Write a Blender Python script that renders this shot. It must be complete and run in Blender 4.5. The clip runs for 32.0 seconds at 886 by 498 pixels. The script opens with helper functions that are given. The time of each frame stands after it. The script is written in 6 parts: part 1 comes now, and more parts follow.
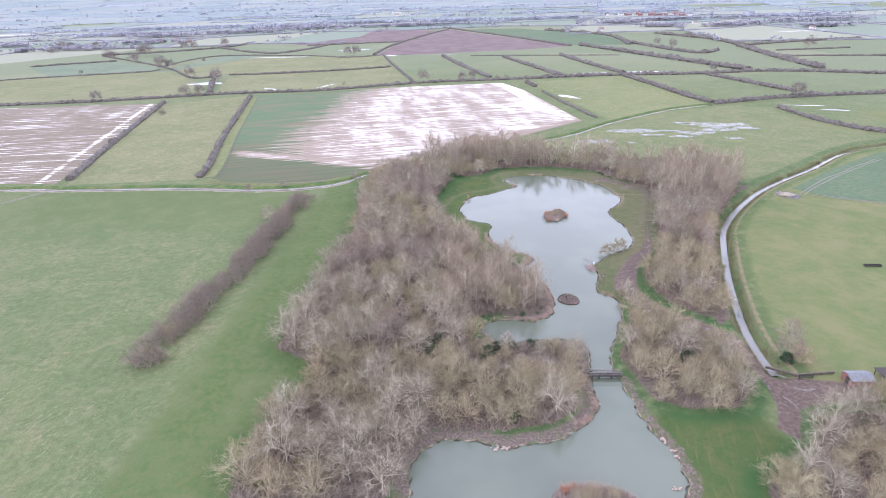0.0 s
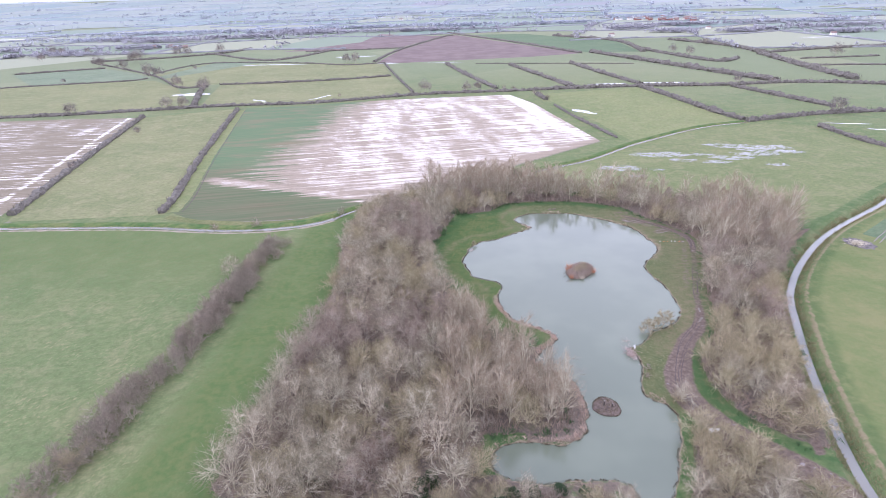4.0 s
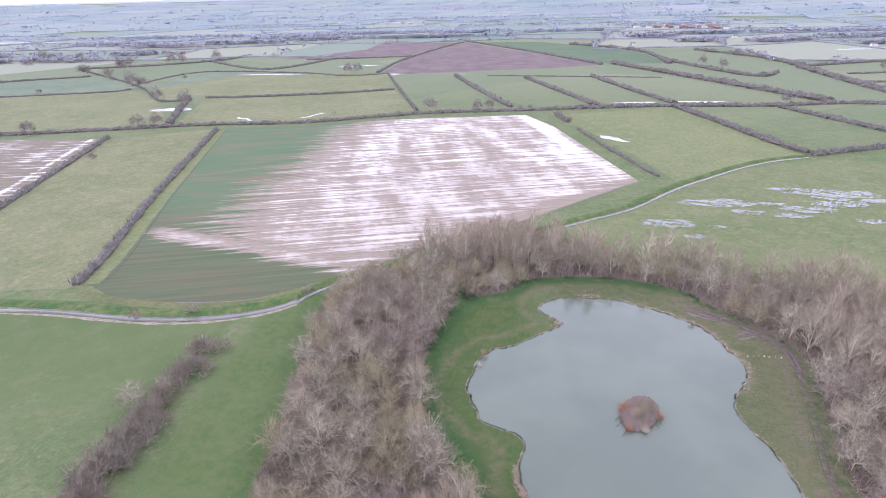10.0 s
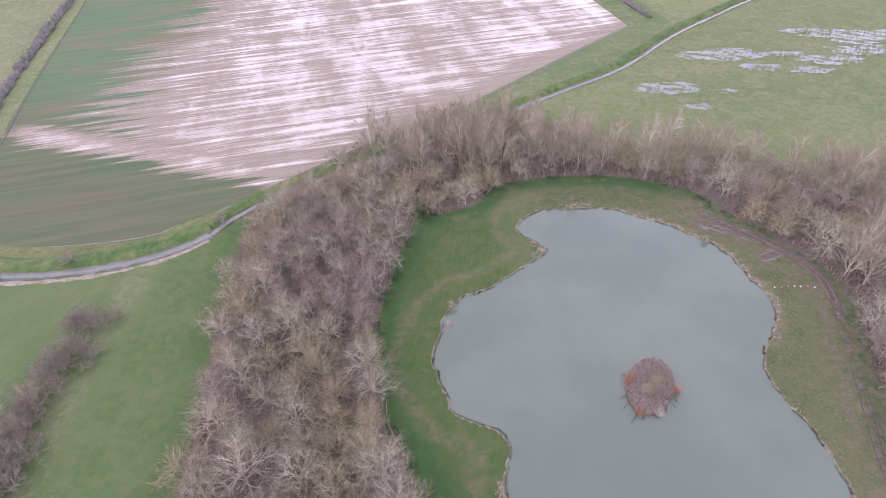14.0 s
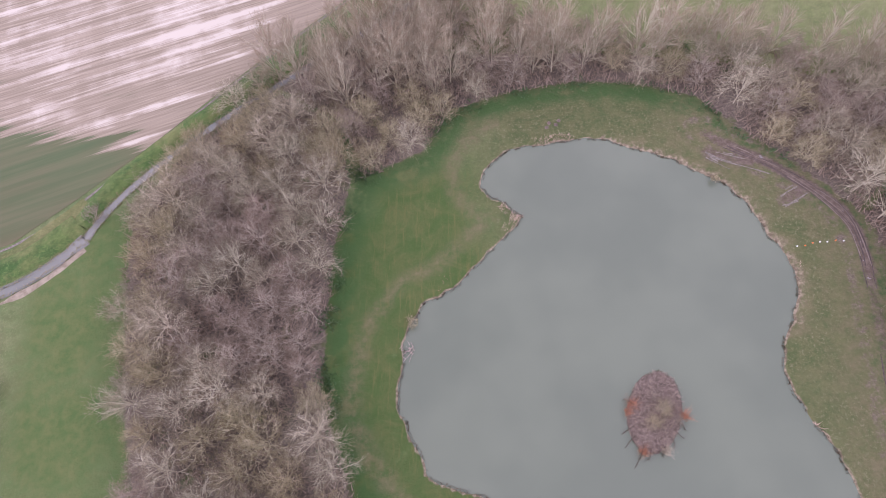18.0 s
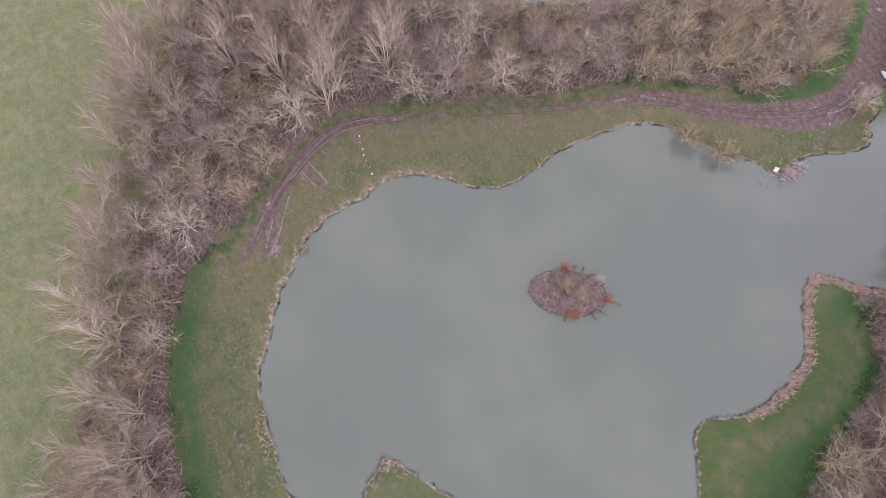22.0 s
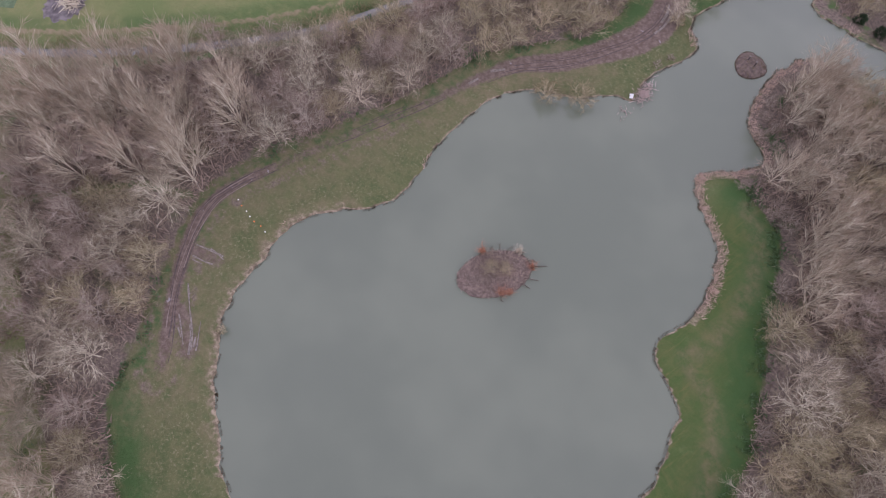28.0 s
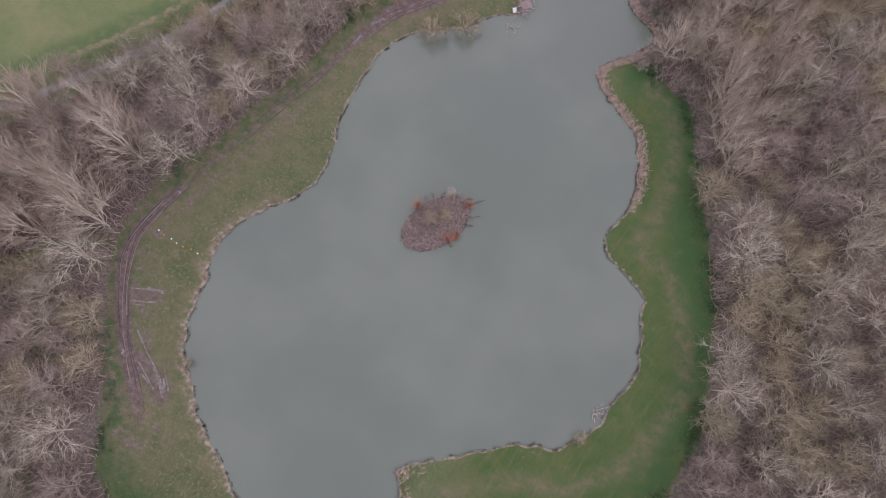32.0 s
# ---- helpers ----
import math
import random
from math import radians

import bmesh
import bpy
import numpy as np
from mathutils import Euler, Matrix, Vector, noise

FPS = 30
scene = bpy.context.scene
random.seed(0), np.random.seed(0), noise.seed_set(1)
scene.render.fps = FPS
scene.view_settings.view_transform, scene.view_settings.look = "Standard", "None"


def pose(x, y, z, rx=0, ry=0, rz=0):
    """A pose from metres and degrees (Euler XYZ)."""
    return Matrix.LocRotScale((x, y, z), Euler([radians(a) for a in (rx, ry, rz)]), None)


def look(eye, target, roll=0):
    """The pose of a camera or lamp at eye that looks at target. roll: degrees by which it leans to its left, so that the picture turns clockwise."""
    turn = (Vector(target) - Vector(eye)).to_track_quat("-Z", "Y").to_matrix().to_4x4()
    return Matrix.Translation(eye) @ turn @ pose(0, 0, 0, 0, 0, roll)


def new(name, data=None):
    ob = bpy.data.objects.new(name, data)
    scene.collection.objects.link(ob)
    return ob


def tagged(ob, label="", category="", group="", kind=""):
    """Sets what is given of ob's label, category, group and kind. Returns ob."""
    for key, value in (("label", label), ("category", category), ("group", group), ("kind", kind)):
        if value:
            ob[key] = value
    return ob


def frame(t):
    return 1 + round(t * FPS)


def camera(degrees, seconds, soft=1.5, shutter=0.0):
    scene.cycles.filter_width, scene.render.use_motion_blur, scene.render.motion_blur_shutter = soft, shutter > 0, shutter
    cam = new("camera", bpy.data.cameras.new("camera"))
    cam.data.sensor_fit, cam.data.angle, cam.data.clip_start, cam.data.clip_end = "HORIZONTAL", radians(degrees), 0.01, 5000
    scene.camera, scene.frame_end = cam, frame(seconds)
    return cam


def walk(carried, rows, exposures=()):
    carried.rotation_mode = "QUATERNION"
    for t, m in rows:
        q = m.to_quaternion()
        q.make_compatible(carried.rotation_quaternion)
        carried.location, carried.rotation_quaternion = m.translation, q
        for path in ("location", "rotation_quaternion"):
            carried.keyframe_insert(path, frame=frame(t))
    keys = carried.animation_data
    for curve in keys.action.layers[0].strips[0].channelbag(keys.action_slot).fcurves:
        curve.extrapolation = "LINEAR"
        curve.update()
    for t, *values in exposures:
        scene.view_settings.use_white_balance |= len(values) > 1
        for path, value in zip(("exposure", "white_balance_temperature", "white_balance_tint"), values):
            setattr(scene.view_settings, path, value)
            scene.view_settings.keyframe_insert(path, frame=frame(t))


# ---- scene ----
cam = camera(76.8, 32.0, soft=0.7)
PATH = [
    (0, (1.512, 1.815, 92.102), (1.503, 3.625, 91.251), -1.7),
    (0.5, (1.577, 7.98, 91.941), (1.562, 9.791, 91.092), -1.7),
    (1, (1.711, 13.924, 92.128), (1.689, 15.736, 91.281), -1.6),
    (1.5, (1.644, 19.809, 92.351), (1.617, 21.621, 91.506), -1.6),
    (2, (1.88, 25.81, 92.596), (1.847, 27.622, 91.751), -1.6),
    (2.5, (2.32, 31.997, 92.632), (2.29, 33.81, 91.788), -1.6),
    (3, (2.659, 38.11, 92.645), (2.639, 39.924, 91.803), -1.7),
    (3.5, (3.024, 44.174, 92.675), (3.003, 45.988, 91.834), -1.7),
    (5.5, (4.695, 68.516, 93.042), (4.662, 70.331, 92.204), -1.6),
    (6, (5.074, 74.466, 93.256), (5.037, 76.282, 92.419), -1.6),
    (6.5, (5.425, 80.328, 93.539), (5.385, 82.144, 92.702), -1.6),
    (7, (5.721, 85.751, 93.692), (5.678, 87.567, 92.856), -1.6),
    (7.5, (5.992, 91.621, 93.79), (5.946, 93.437, 92.954), -1.6),
    (8, (6.269, 97.564, 93.682), (6.22, 99.381, 92.849), -1.6),
    (8.5, (6.334, 103.393, 93.753), (6.284, 105.211, 92.921), -1.5),
    (9, (6.55, 109.444, 93.695), (6.497, 111.263, 92.865), -1.5),
    (9.5, (6.325, 115.325, 93.667), (6.272, 117.145, 92.839), -1.4),
    (10, (6.416, 121.105, 93.667), (6.361, 122.925, 92.839), -1.3),
    (10.5, (6.364, 127.088, 93.619), (6.309, 128.909, 92.794), -1.2),
    (11, (6.234, 133.026, 93.674), (6.179, 134.847, 92.85), -1.1),
    (11.5, (6.297, 138.985, 93.785), (6.241, 140.806, 92.961), -1.1),
    (12, (6.487, 144.958, 93.869), (6.458, 146.781, 93.046), -1.2),
    (12.5, (6.732, 150.829, 94.057), (6.779, 152.651, 93.233), -1.4),
    (13, (7.11, 156.754, 93.951), (7.189, 158.575, 93.129), -1.5),
    (13.5, (7.19, 162.595, 93.307), (7.279, 164.378, 92.406), -1.5),
    (14, (8.507, 168.631, 93.556), (8.566, 170.122, 92.225), -2.5),
    (14.5, (9.979, 175.438, 94.145), (10.017, 176.786, 92.668), -3.3),
    (16.5, (12.617, 201.242, 96.597), (12.641, 202.137, 94.809), -3.6),
    (17, (13.777, 207.171, 96.637), (13.798, 208.068, 94.849), -3.7),
    (17.5, (15.167, 213.281, 96.842), (15.184, 214.176, 95.054), -4.3),
    (18, (16.489, 219.71, 97.146), (16.588, 220.584, 95.35), -6.0),
    (18.5, (18.087, 226.131, 97.422), (18.359, 226.932, 95.61), -8.9),
    (19, (20.495, 232.439, 97.933), (20.895, 233.133, 96.101), -11.3),
    (19.5, (23.503, 239.151, 98.619), (24.026, 239.666, 96.758), -12.2),
    (20, (27.112, 245.465, 98.964), (27.7, 245.788, 97.08), -11.0),
    (20.5, (30.588, 250.895, 98.848), (31.202, 251.037, 96.95), -7.8),
    (21, (33.249, 255.664, 98.368), (33.875, 255.631, 96.468), -3.7),
    (21.5, (35.584, 258.907, 98.137), (36.197, 258.759, 96.239), -1.6),
    (22, (36.827, 260.075, 97.853), (37.413, 259.81, 95.959), -0.6),
    (22.5, (36.749, 260.187, 97.453), (37.287, 259.802, 95.566), -0.0),
    (23, (36.032, 259.724, 97.167), (36.538, 259.271, 95.286), -0.4),
    (23.5, (35.903, 259.282, 97.091), (36.399, 258.81, 95.212), -0.4),
    (24, (36.071, 259.097, 97.051), (36.56, 258.611, 95.174), -0.2),
    (24.5, (36.393, 259.139, 96.83), (36.878, 258.639, 94.954), 0.1),
    (25, (36.269, 259.131, 96.905), (36.757, 258.626, 95.033), -0.2),
    (25.5, (36.244, 259.172, 96.866), (36.733, 258.661, 94.995), -0.1),
    (27.5, (35.464, 259.353, 96.664), (36.015, 258.758, 94.836), 0.2),
    (28, (35.481, 259.649, 96.478), (35.959, 259.12, 94.61), 0.7),
    (28.5, (35.836, 259.819, 96.318), (36.235, 259.358, 94.413), 1.6),
    (29, (36.229, 259.973, 96.303), (36.569, 259.563, 94.375), 2.5),
    (29.5, (36.321, 260.101, 96.351), (36.661, 259.684, 94.425), 2.8),
    (30, (36.063, 259.961, 96.39), (36.395, 259.532, 94.465), 2.2),
    (30.5, (35.612, 259.705, 96.434), (35.932, 259.26, 94.511), 1.4),
    (31, (35.185, 259.416, 96.488), (35.496, 258.959, 94.566), 0.4),
    (31.5, (34.77, 259.275, 96.455), (35.058, 258.795, 94.535), -0.5),
    (32, (34.281, 258.732, 96.364), (34.532, 258.229, 94.444), -2.2),
]
EXPOSURES = [(0.0, 0.77, 5420, 27), (3.5, 0.74, 5420, 27), (9.0, 0.63, 5400, 29), (13.0, 0.54, 5470, 31), (14.0, 0.52, 5560, 34), (14.5, 0.6, 5620, 33), (16.5, 0.93, 5710, 31), (17.3, 0.85, 5720, 32), (18.0, 0.46, 5815, 36), (19.0, 0.36, 5795, 38), (21.0, 0.36, 5795, 36), (22.0, 0.39, 5795, 36), (23.1, 0.38, 5765, 35), (24.0, 0.2, 5775, 35), (25.0, 0.13, 5775, 35), (28.0, 0.1, 5775, 35), (32.0, 0.06, 5775, 34)]
walk(cam, [(t, look(eye, target, roll)) for t, eye, target, roll in PATH], EXPOSURES)

# ---- light ----
SUN_UP, SUN_ROUND = 40.0, 255.0
world = bpy.data.worlds.new("overcast_sky")
scene.world = world
world.use_nodes = True
wn, wl = world.node_tree.nodes, world.node_tree.links
wn.clear()
sky = wn.new("ShaderNodeTexSky")
sky.sky_type, sky.sun_disc = "NISHITA", False
sky.sun_elevation, sky.sun_rotation = radians(SUN_UP), radians(SUN_ROUND)
thin = wn.new("ShaderNodeVectorMath")
thin.operation = "SCALE"
thin.inputs["Scale"].default_value = 0.08
wl.new(sky.outputs[0], thin.inputs[0])
cloud_co = wn.new("ShaderNodeTexCoord")
cloud = wn.new("ShaderNodeTexNoise")
cloud.inputs["Scale"].default_value, cloud.inputs["Detail"].default_value = 2.2, 5.0
wl.new(cloud_co.outputs["Generated"], cloud.inputs["Vector"])
ramp = wn.new("ShaderNodeValToRGB")
ramp.color_ramp.elements[0].position, ramp.color_ramp.elements[0].color = 0.3, (0.82, 0.815, 0.81, 1)
ramp.color_ramp.elements[1].position, ramp.color_ramp.elements[1].color = 0.7, (1.0, 0.99, 0.975, 1)
wl.new(cloud.outputs["Fac"], ramp.inputs[0])
mixed = wn.new("ShaderNodeMix")
mixed.data_type = "RGBA"
mixed.inputs["Factor"].default_value = 0.95
wl.new(thin.outputs[0], mixed.inputs["A"])
wl.new(ramp.outputs[0], mixed.inputs["B"])
back = wn.new("ShaderNodeBackground")
height = wn.new("ShaderNodeSeparateXYZ")
wl.new(cloud_co.outputs["Generated"], height.inputs[0])
glow = wn.new("ShaderNodeMapRange")
for key, value in (("From Min", 0.0), ("From Max", 1.0), ("To Min", 1.82), ("To Max", 1.15)):
    glow.inputs[key].default_value = value
wl.new(height.outputs["Z"], glow.inputs["Value"])
wl.new(glow.outputs[0], back.inputs["Strength"])
wl.new(mixed.outputs["Result"], back.inputs["Color"])
wl.new(back.outputs[0], wn.new("ShaderNodeOutputWorld").inputs["Surface"])

sun_data = bpy.data.lights.new("sun", "SUN")
sun_data.energy, sun_data.angle, sun_data.color = 0.5, radians(45), (1.0, 0.96, 0.9)
sun = new("sun", sun_data)
sun_way = Vector((math.sin(radians(SUN_ROUND)) * math.cos(radians(SUN_UP)), math.cos(radians(SUN_ROUND)) * math.cos(radians(SUN_UP)), math.sin(radians(SUN_UP))))
sun.matrix_world = look(sun_way * 300, (0, 0, 0))


# ---- materials ----
class Mat:
    """A node material with a Principled surface, and short ways to add nodes to it."""

    def __init__(self, name, rough=0.9, metal=0.0, spec=0.3):
        self.m = bpy.data.materials.new(name)
        self.m.use_nodes = True
        self.n, self.l = self.m.node_tree.nodes, self.m.node_tree.links
        self.p = self.n["Principled BSDF"]
        self.p.inputs["Roughness"].default_value = rough
        self.p.inputs["Metallic"].default_value = metal
        self.p.inputs["Specular IOR Level"].default_value = spec
        self.pos = self.n.new("ShaderNodeNewGeometry").outputs["Position"]

    def put(self, socket, value):
        if isinstance(value, bpy.types.NodeSocket):
            self.l.new(value, socket)
        elif isinstance(value, tuple) and len(value) == 3 and socket.type == "RGBA":
            socket.default_value = (*value, 1)
        else:
            socket.default_value = value

    def mapped(self, scale=(1, 1, 1), turn=0.0, at=(0, 0, 0)):
        node = self.n.new("ShaderNodeMapping")
        node.vector_type = "TEXTURE"
        node.inputs["Location"].default_value = at
        node.inputs["Rotation"].default_value = (0, 0, radians(turn))
        node.inputs["Scale"].default_value = scale
        self.l.new(self.pos, node.inputs["Vector"])
        return node.outputs[0]

    def noise(self, size, detail=4.0, rough=0.6, vec=None, warp=0.0):
        node = self.n.new("ShaderNodeTexNoise")
        node.inputs["Scale"].default_value = 1.0 / size
        node.inputs["Detail"].default_value, node.inputs["Roughness"].default_value = detail, rough
        node.inputs["Distortion"].default_value = warp
        self.l.new(vec if vec is not None else self.pos, node.inputs["Vector"])
        return node.outputs["Fac"]

    def cells(self, size, vec=None):
        node = self.n.new("ShaderNodeTexVoronoi")
        node.inputs["Scale"].default_value = 1.0 / size
        self.l.new(vec if vec is not None else self.pos, node.inputs["Vector"])
        return node.outputs["Color"]

    def span(self, fac, low, high, a=0.0, b=1.0):
        node = self.n.new("ShaderNodeMapRange")
        node.interpolation_type = "SMOOTHSTEP"
        for key, value in (("Value", fac), ("From Min", low), ("From Max", high), ("To Min", a), ("To Max", b)):
            self.put(node.inputs[key], value)
        return node.outputs[0]

    def math(self, op, a, b=0.0):
        node = self.n.new("ShaderNodeMath")
        node.operation = op
        self.put(node.inputs[0], a)
        self.put(node.inputs[1], b)
        return node.outputs[0]

    def mix(self, fac, a, b):
        node = self.n.new("ShaderNodeMix")
        node.data_type = "RGBA"
        self.put(node.inputs["Factor"], fac)
        self.put(node.inputs["A"], a)
        self.put(node.inputs["B"], b)
        return node.outputs["Result"]

    def attr(self, name):
        node = self.n.new("ShaderNodeAttribute")
        node.attribute_name = name
        return node.outputs["Fac"]

    def axis(self, which):
        node = self.n.new("ShaderNodeSeparateXYZ")
        self.l.new(self.pos, node.inputs[0])
        return node.outputs[which]

    def chance(self):
        return self.n.new("ShaderNodeObjectInfo").outputs["Random"]

    def island(self):
        return self.n.new("ShaderNodeNewGeometry").outputs["Random Per Island"]

    def colour(self, value):
        self.put(self.p.inputs["Base Color"], value)
        return self

    def rough(self, value):
        self.put(self.p.inputs["Roughness"], value)
        return self

    def bump(self, height, strength=0.5, depth=0.1):
        node = self.n.new("ShaderNodeBump")
        node.inputs["Strength"].default_value, node.inputs["Distance"].default_value = strength, depth
        self.l.new(height, node.inputs["Height"])
        self.l.new(node.outputs[0], self.p.inputs["Normal"])
        return self


def grass_colour(m, dark, light, dry, big=40.0):
    """Turf: broad patches, tussocks and fine blades in three greens."""
    broad = m.span(m.noise(big, 3), 0.35, 0.68)
    tuft = m.span(m.noise(2.2, 5, 0.7), 0.32, 0.7)
    fine = m.noise(0.5, 3, 0.7)
    c = m.mix(broad, dark, light)
    c = m.mix(m.math("MULTIPLY", m.span(m.noise(9.0, 4, 0.65, warp=0.6), 0.44, 0.66), 0.55), c, dry)
    c = m.mix(m.math("MULTIPLY", m.span(m.noise(1.6, 5, 0.7, m.mapped((1.8, 0.8, 1.0), 25.0)), 0.45, 0.7), 0.32), c, dry)
    c = m.mix(m.math("MULTIPLY", tuft, 0.5), c, tuple(v * 0.55 for v in dark))
    return m.mix(m.math("MULTIPLY", m.span(fine, 0.48, 0.72), 0.4), c, tuple(min(1, v * 1.5) for v in light)), tuft


def make_grass(name, dark, light, dry, big=40.0):
    m = Mat(name, 0.95, spec=0.15)
    c, tuft = grass_colour(m, dark, light, dry, big)
    return m.colour(c).bump(tuft, 0.6, 0.2).m


def make_ground():
    m = Mat("turf_and_bare_earth", 0.95, spec=0.15)
    c, tuft = grass_colour(m, (0.118, 0.16, 0.066), (0.158, 0.185, 0.082), (0.225, 0.215, 0.115))
    field = m.n.new("ShaderNodeSeparateColor")
    m.l.new(m.cells(230.0), field.inputs[0])
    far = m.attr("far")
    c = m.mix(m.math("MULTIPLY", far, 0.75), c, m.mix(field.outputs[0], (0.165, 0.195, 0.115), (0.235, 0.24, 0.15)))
    east = m.attr("sunny")
    c = m.mix(m.math("MULTIPLY", east, 0.85), c, m.mix(m.span(m.noise(20.0, 7, 0.75, warp=0.3), 0.36, 0.66), (0.125, 0.158, 0.058), (0.195, 0.19, 0.085)))
    tussock = m.math("MULTIPLY", m.span(m.noise(1.1, 4, 0.7, m.mapped((1.5, 0.8, 1.0), 62.0)), 0.52, 0.66), m.span(m.noise(17.0, 4, 0.6), 0.42, 0.62))
    c = m.mix(m.math("MULTIPLY", m.math("MULTIPLY", tussock, m.attr("tussocky")), 0.6), c, (0.27, 0.25, 0.135))
    c = m.mix(m.math("MULTIPLY", m.attr("damp"), m.span(m.noise(11.0, 4, 0.6), 0.25, 0.6, 0.5, 0.92)), c, m.mix(tuft, (0.07, 0.118, 0.036), (0.125, 0.145, 0.055)))
    wear = m.noise(2.2, 5, 0.7)
    lawn = m.math("MULTIPLY", m.attr("lawn"), m.span(m.noise(5.0, 4), 0.1, 0.4))
    c = m.mix(m.math("MULTIPLY", lawn, 0.85), c, m.mix(m.span(m.noise(6.0, 5, 0.7, warp=1.0), 0.35, 0.7), (0.045, 0.086, 0.021), (0.084, 0.1, 0.033)))
    c = m.mix(m.math("MULTIPLY", lawn, m.span(m.noise(1.0, 4, 0.65, m.mapped((7.0, 0.9, 1.0), 78.0)), 0.5, 0.75, 0.0, 0.55)), c, (0.14, 0.128, 0.05))
    olive = m.math("MULTIPLY", m.attr("olive"), 0.8)
    c = m.mix(olive, c, m.mix(m.span(m.noise(3.0, 6, 0.75), 0.35, 0.68), (0.067, 0.086, 0.033), (0.119, 0.114, 0.055)))
    speck = m.noise(0.6, 5, 0.75, warp=0.5)
    c = m.mix(m.math("MULTIPLY", m.math("MULTIPLY", m.span(speck, 0.52, 0.66), m.span(m.noise(14.0, 3, 0.6), 0.3, 0.6, 0.3, 1.0)), m.math("MULTIPLY", olive, 0.8)), c, (0.23, 0.2, 0.135))
    c = m.mix(m.math("MULTIPLY", m.math("MULTIPLY", m.span(speck, 0.5, 0.36), m.span(m.noise(7.0, 3, 0.6), 0.4, 0.65, 0.25, 1.0)), m.math("MULTIPLY", olive, 0.65)), c, (0.055, 0.074, 0.027))
    lush = m.math("MULTIPLY", m.attr("lush"), m.span(m.noise(4.0, 4), 0.3, 0.55))
    c = m.mix(m.math("MULTIPLY", lush, 0.85), c, (0.045, 0.096, 0.03))
    buff = m.span(m.math("ADD", m.attr("buff"), m.math("MULTIPLY", m.math("SUBTRACT", wear, 0.5), 0.9)), 0.4, 0.7)
    c = m.mix(buff, c, m.mix(m.noise(0.7, 4), (0.17, 0.145, 0.085), (0.29, 0.24, 0.15)))
    worn = m.math("MULTIPLY", m.attr("worn"), m.span(wear, 0.3, 0.75))
    c = m.mix(worn, c, m.mix(m.noise(0.8, 4), (0.14, 0.118, 0.066), (0.205, 0.165, 0.105)))
    litter = m.span(m.math("ADD", m.attr("litter"), m.math("MULTIPLY", m.math("SUBTRACT", wear, 0.5), 0.9)), 0.35, 0.6)
    leaf = m.mix(m.span(m.noise(0.6, 5, 0.75), 0.3, 0.7), (0.085, 0.068, 0.054), (0.22, 0.176, 0.142))
    leaf = m.mix(m.span(m.noise(6.0, 3), 0.55, 0.75), leaf, (0.1, 0.12, 0.05))
    c = m.mix(litter, c, leaf)
    bank = m.span(m.math("ADD", m.attr("bank"), m.math("MULTIPLY", m.math("SUBTRACT", wear, 0.5), 0.8)), 0.4, 0.7)
    c = m.mix(bank, c, m.mix(m.span(m.noise(0.7, 4), 0.35, 0.65), (0.14, 0.112, 0.075), (0.3, 0.248, 0.175)))
    ragged = m.math("ADD", m.math("MULTIPLY", m.noise(0.7, 4, 0.7), 0.55), m.math("MULTIPLY", m.noise(4.5, 4, 0.6), 0.45))
    mud = m.span(m.math("ADD", m.attr("mud"), m.math("MULTIPLY", m.math("SUBTRACT", ragged, 0.5), 1.5)), 0.3, 0.74)
    earth = m.mix(m.span(m.noise(1.1, 5, 0.7), 0.35, 0.7), (0.112, 0.083, 0.066), (0.192, 0.148, 0.122))
    puddle = m.math("MULTIPLY", m.span(m.noise(2.6, 3, 0.5, warp=1.0), 0.66, 0.7), m.span(mud, 0.8, 1.0))
    c = m.mix(mud, c, m.mix(puddle, earth, (0.27, 0.24, 0.24)))
    m.colour(c).rough(m.span(puddle, 0.0, 1.0, 0.95, 0.12))
    return m.bump(m.math("ADD", tuft, m.math("MULTIPLY", wear, mud)), 0.6, 0.25).m


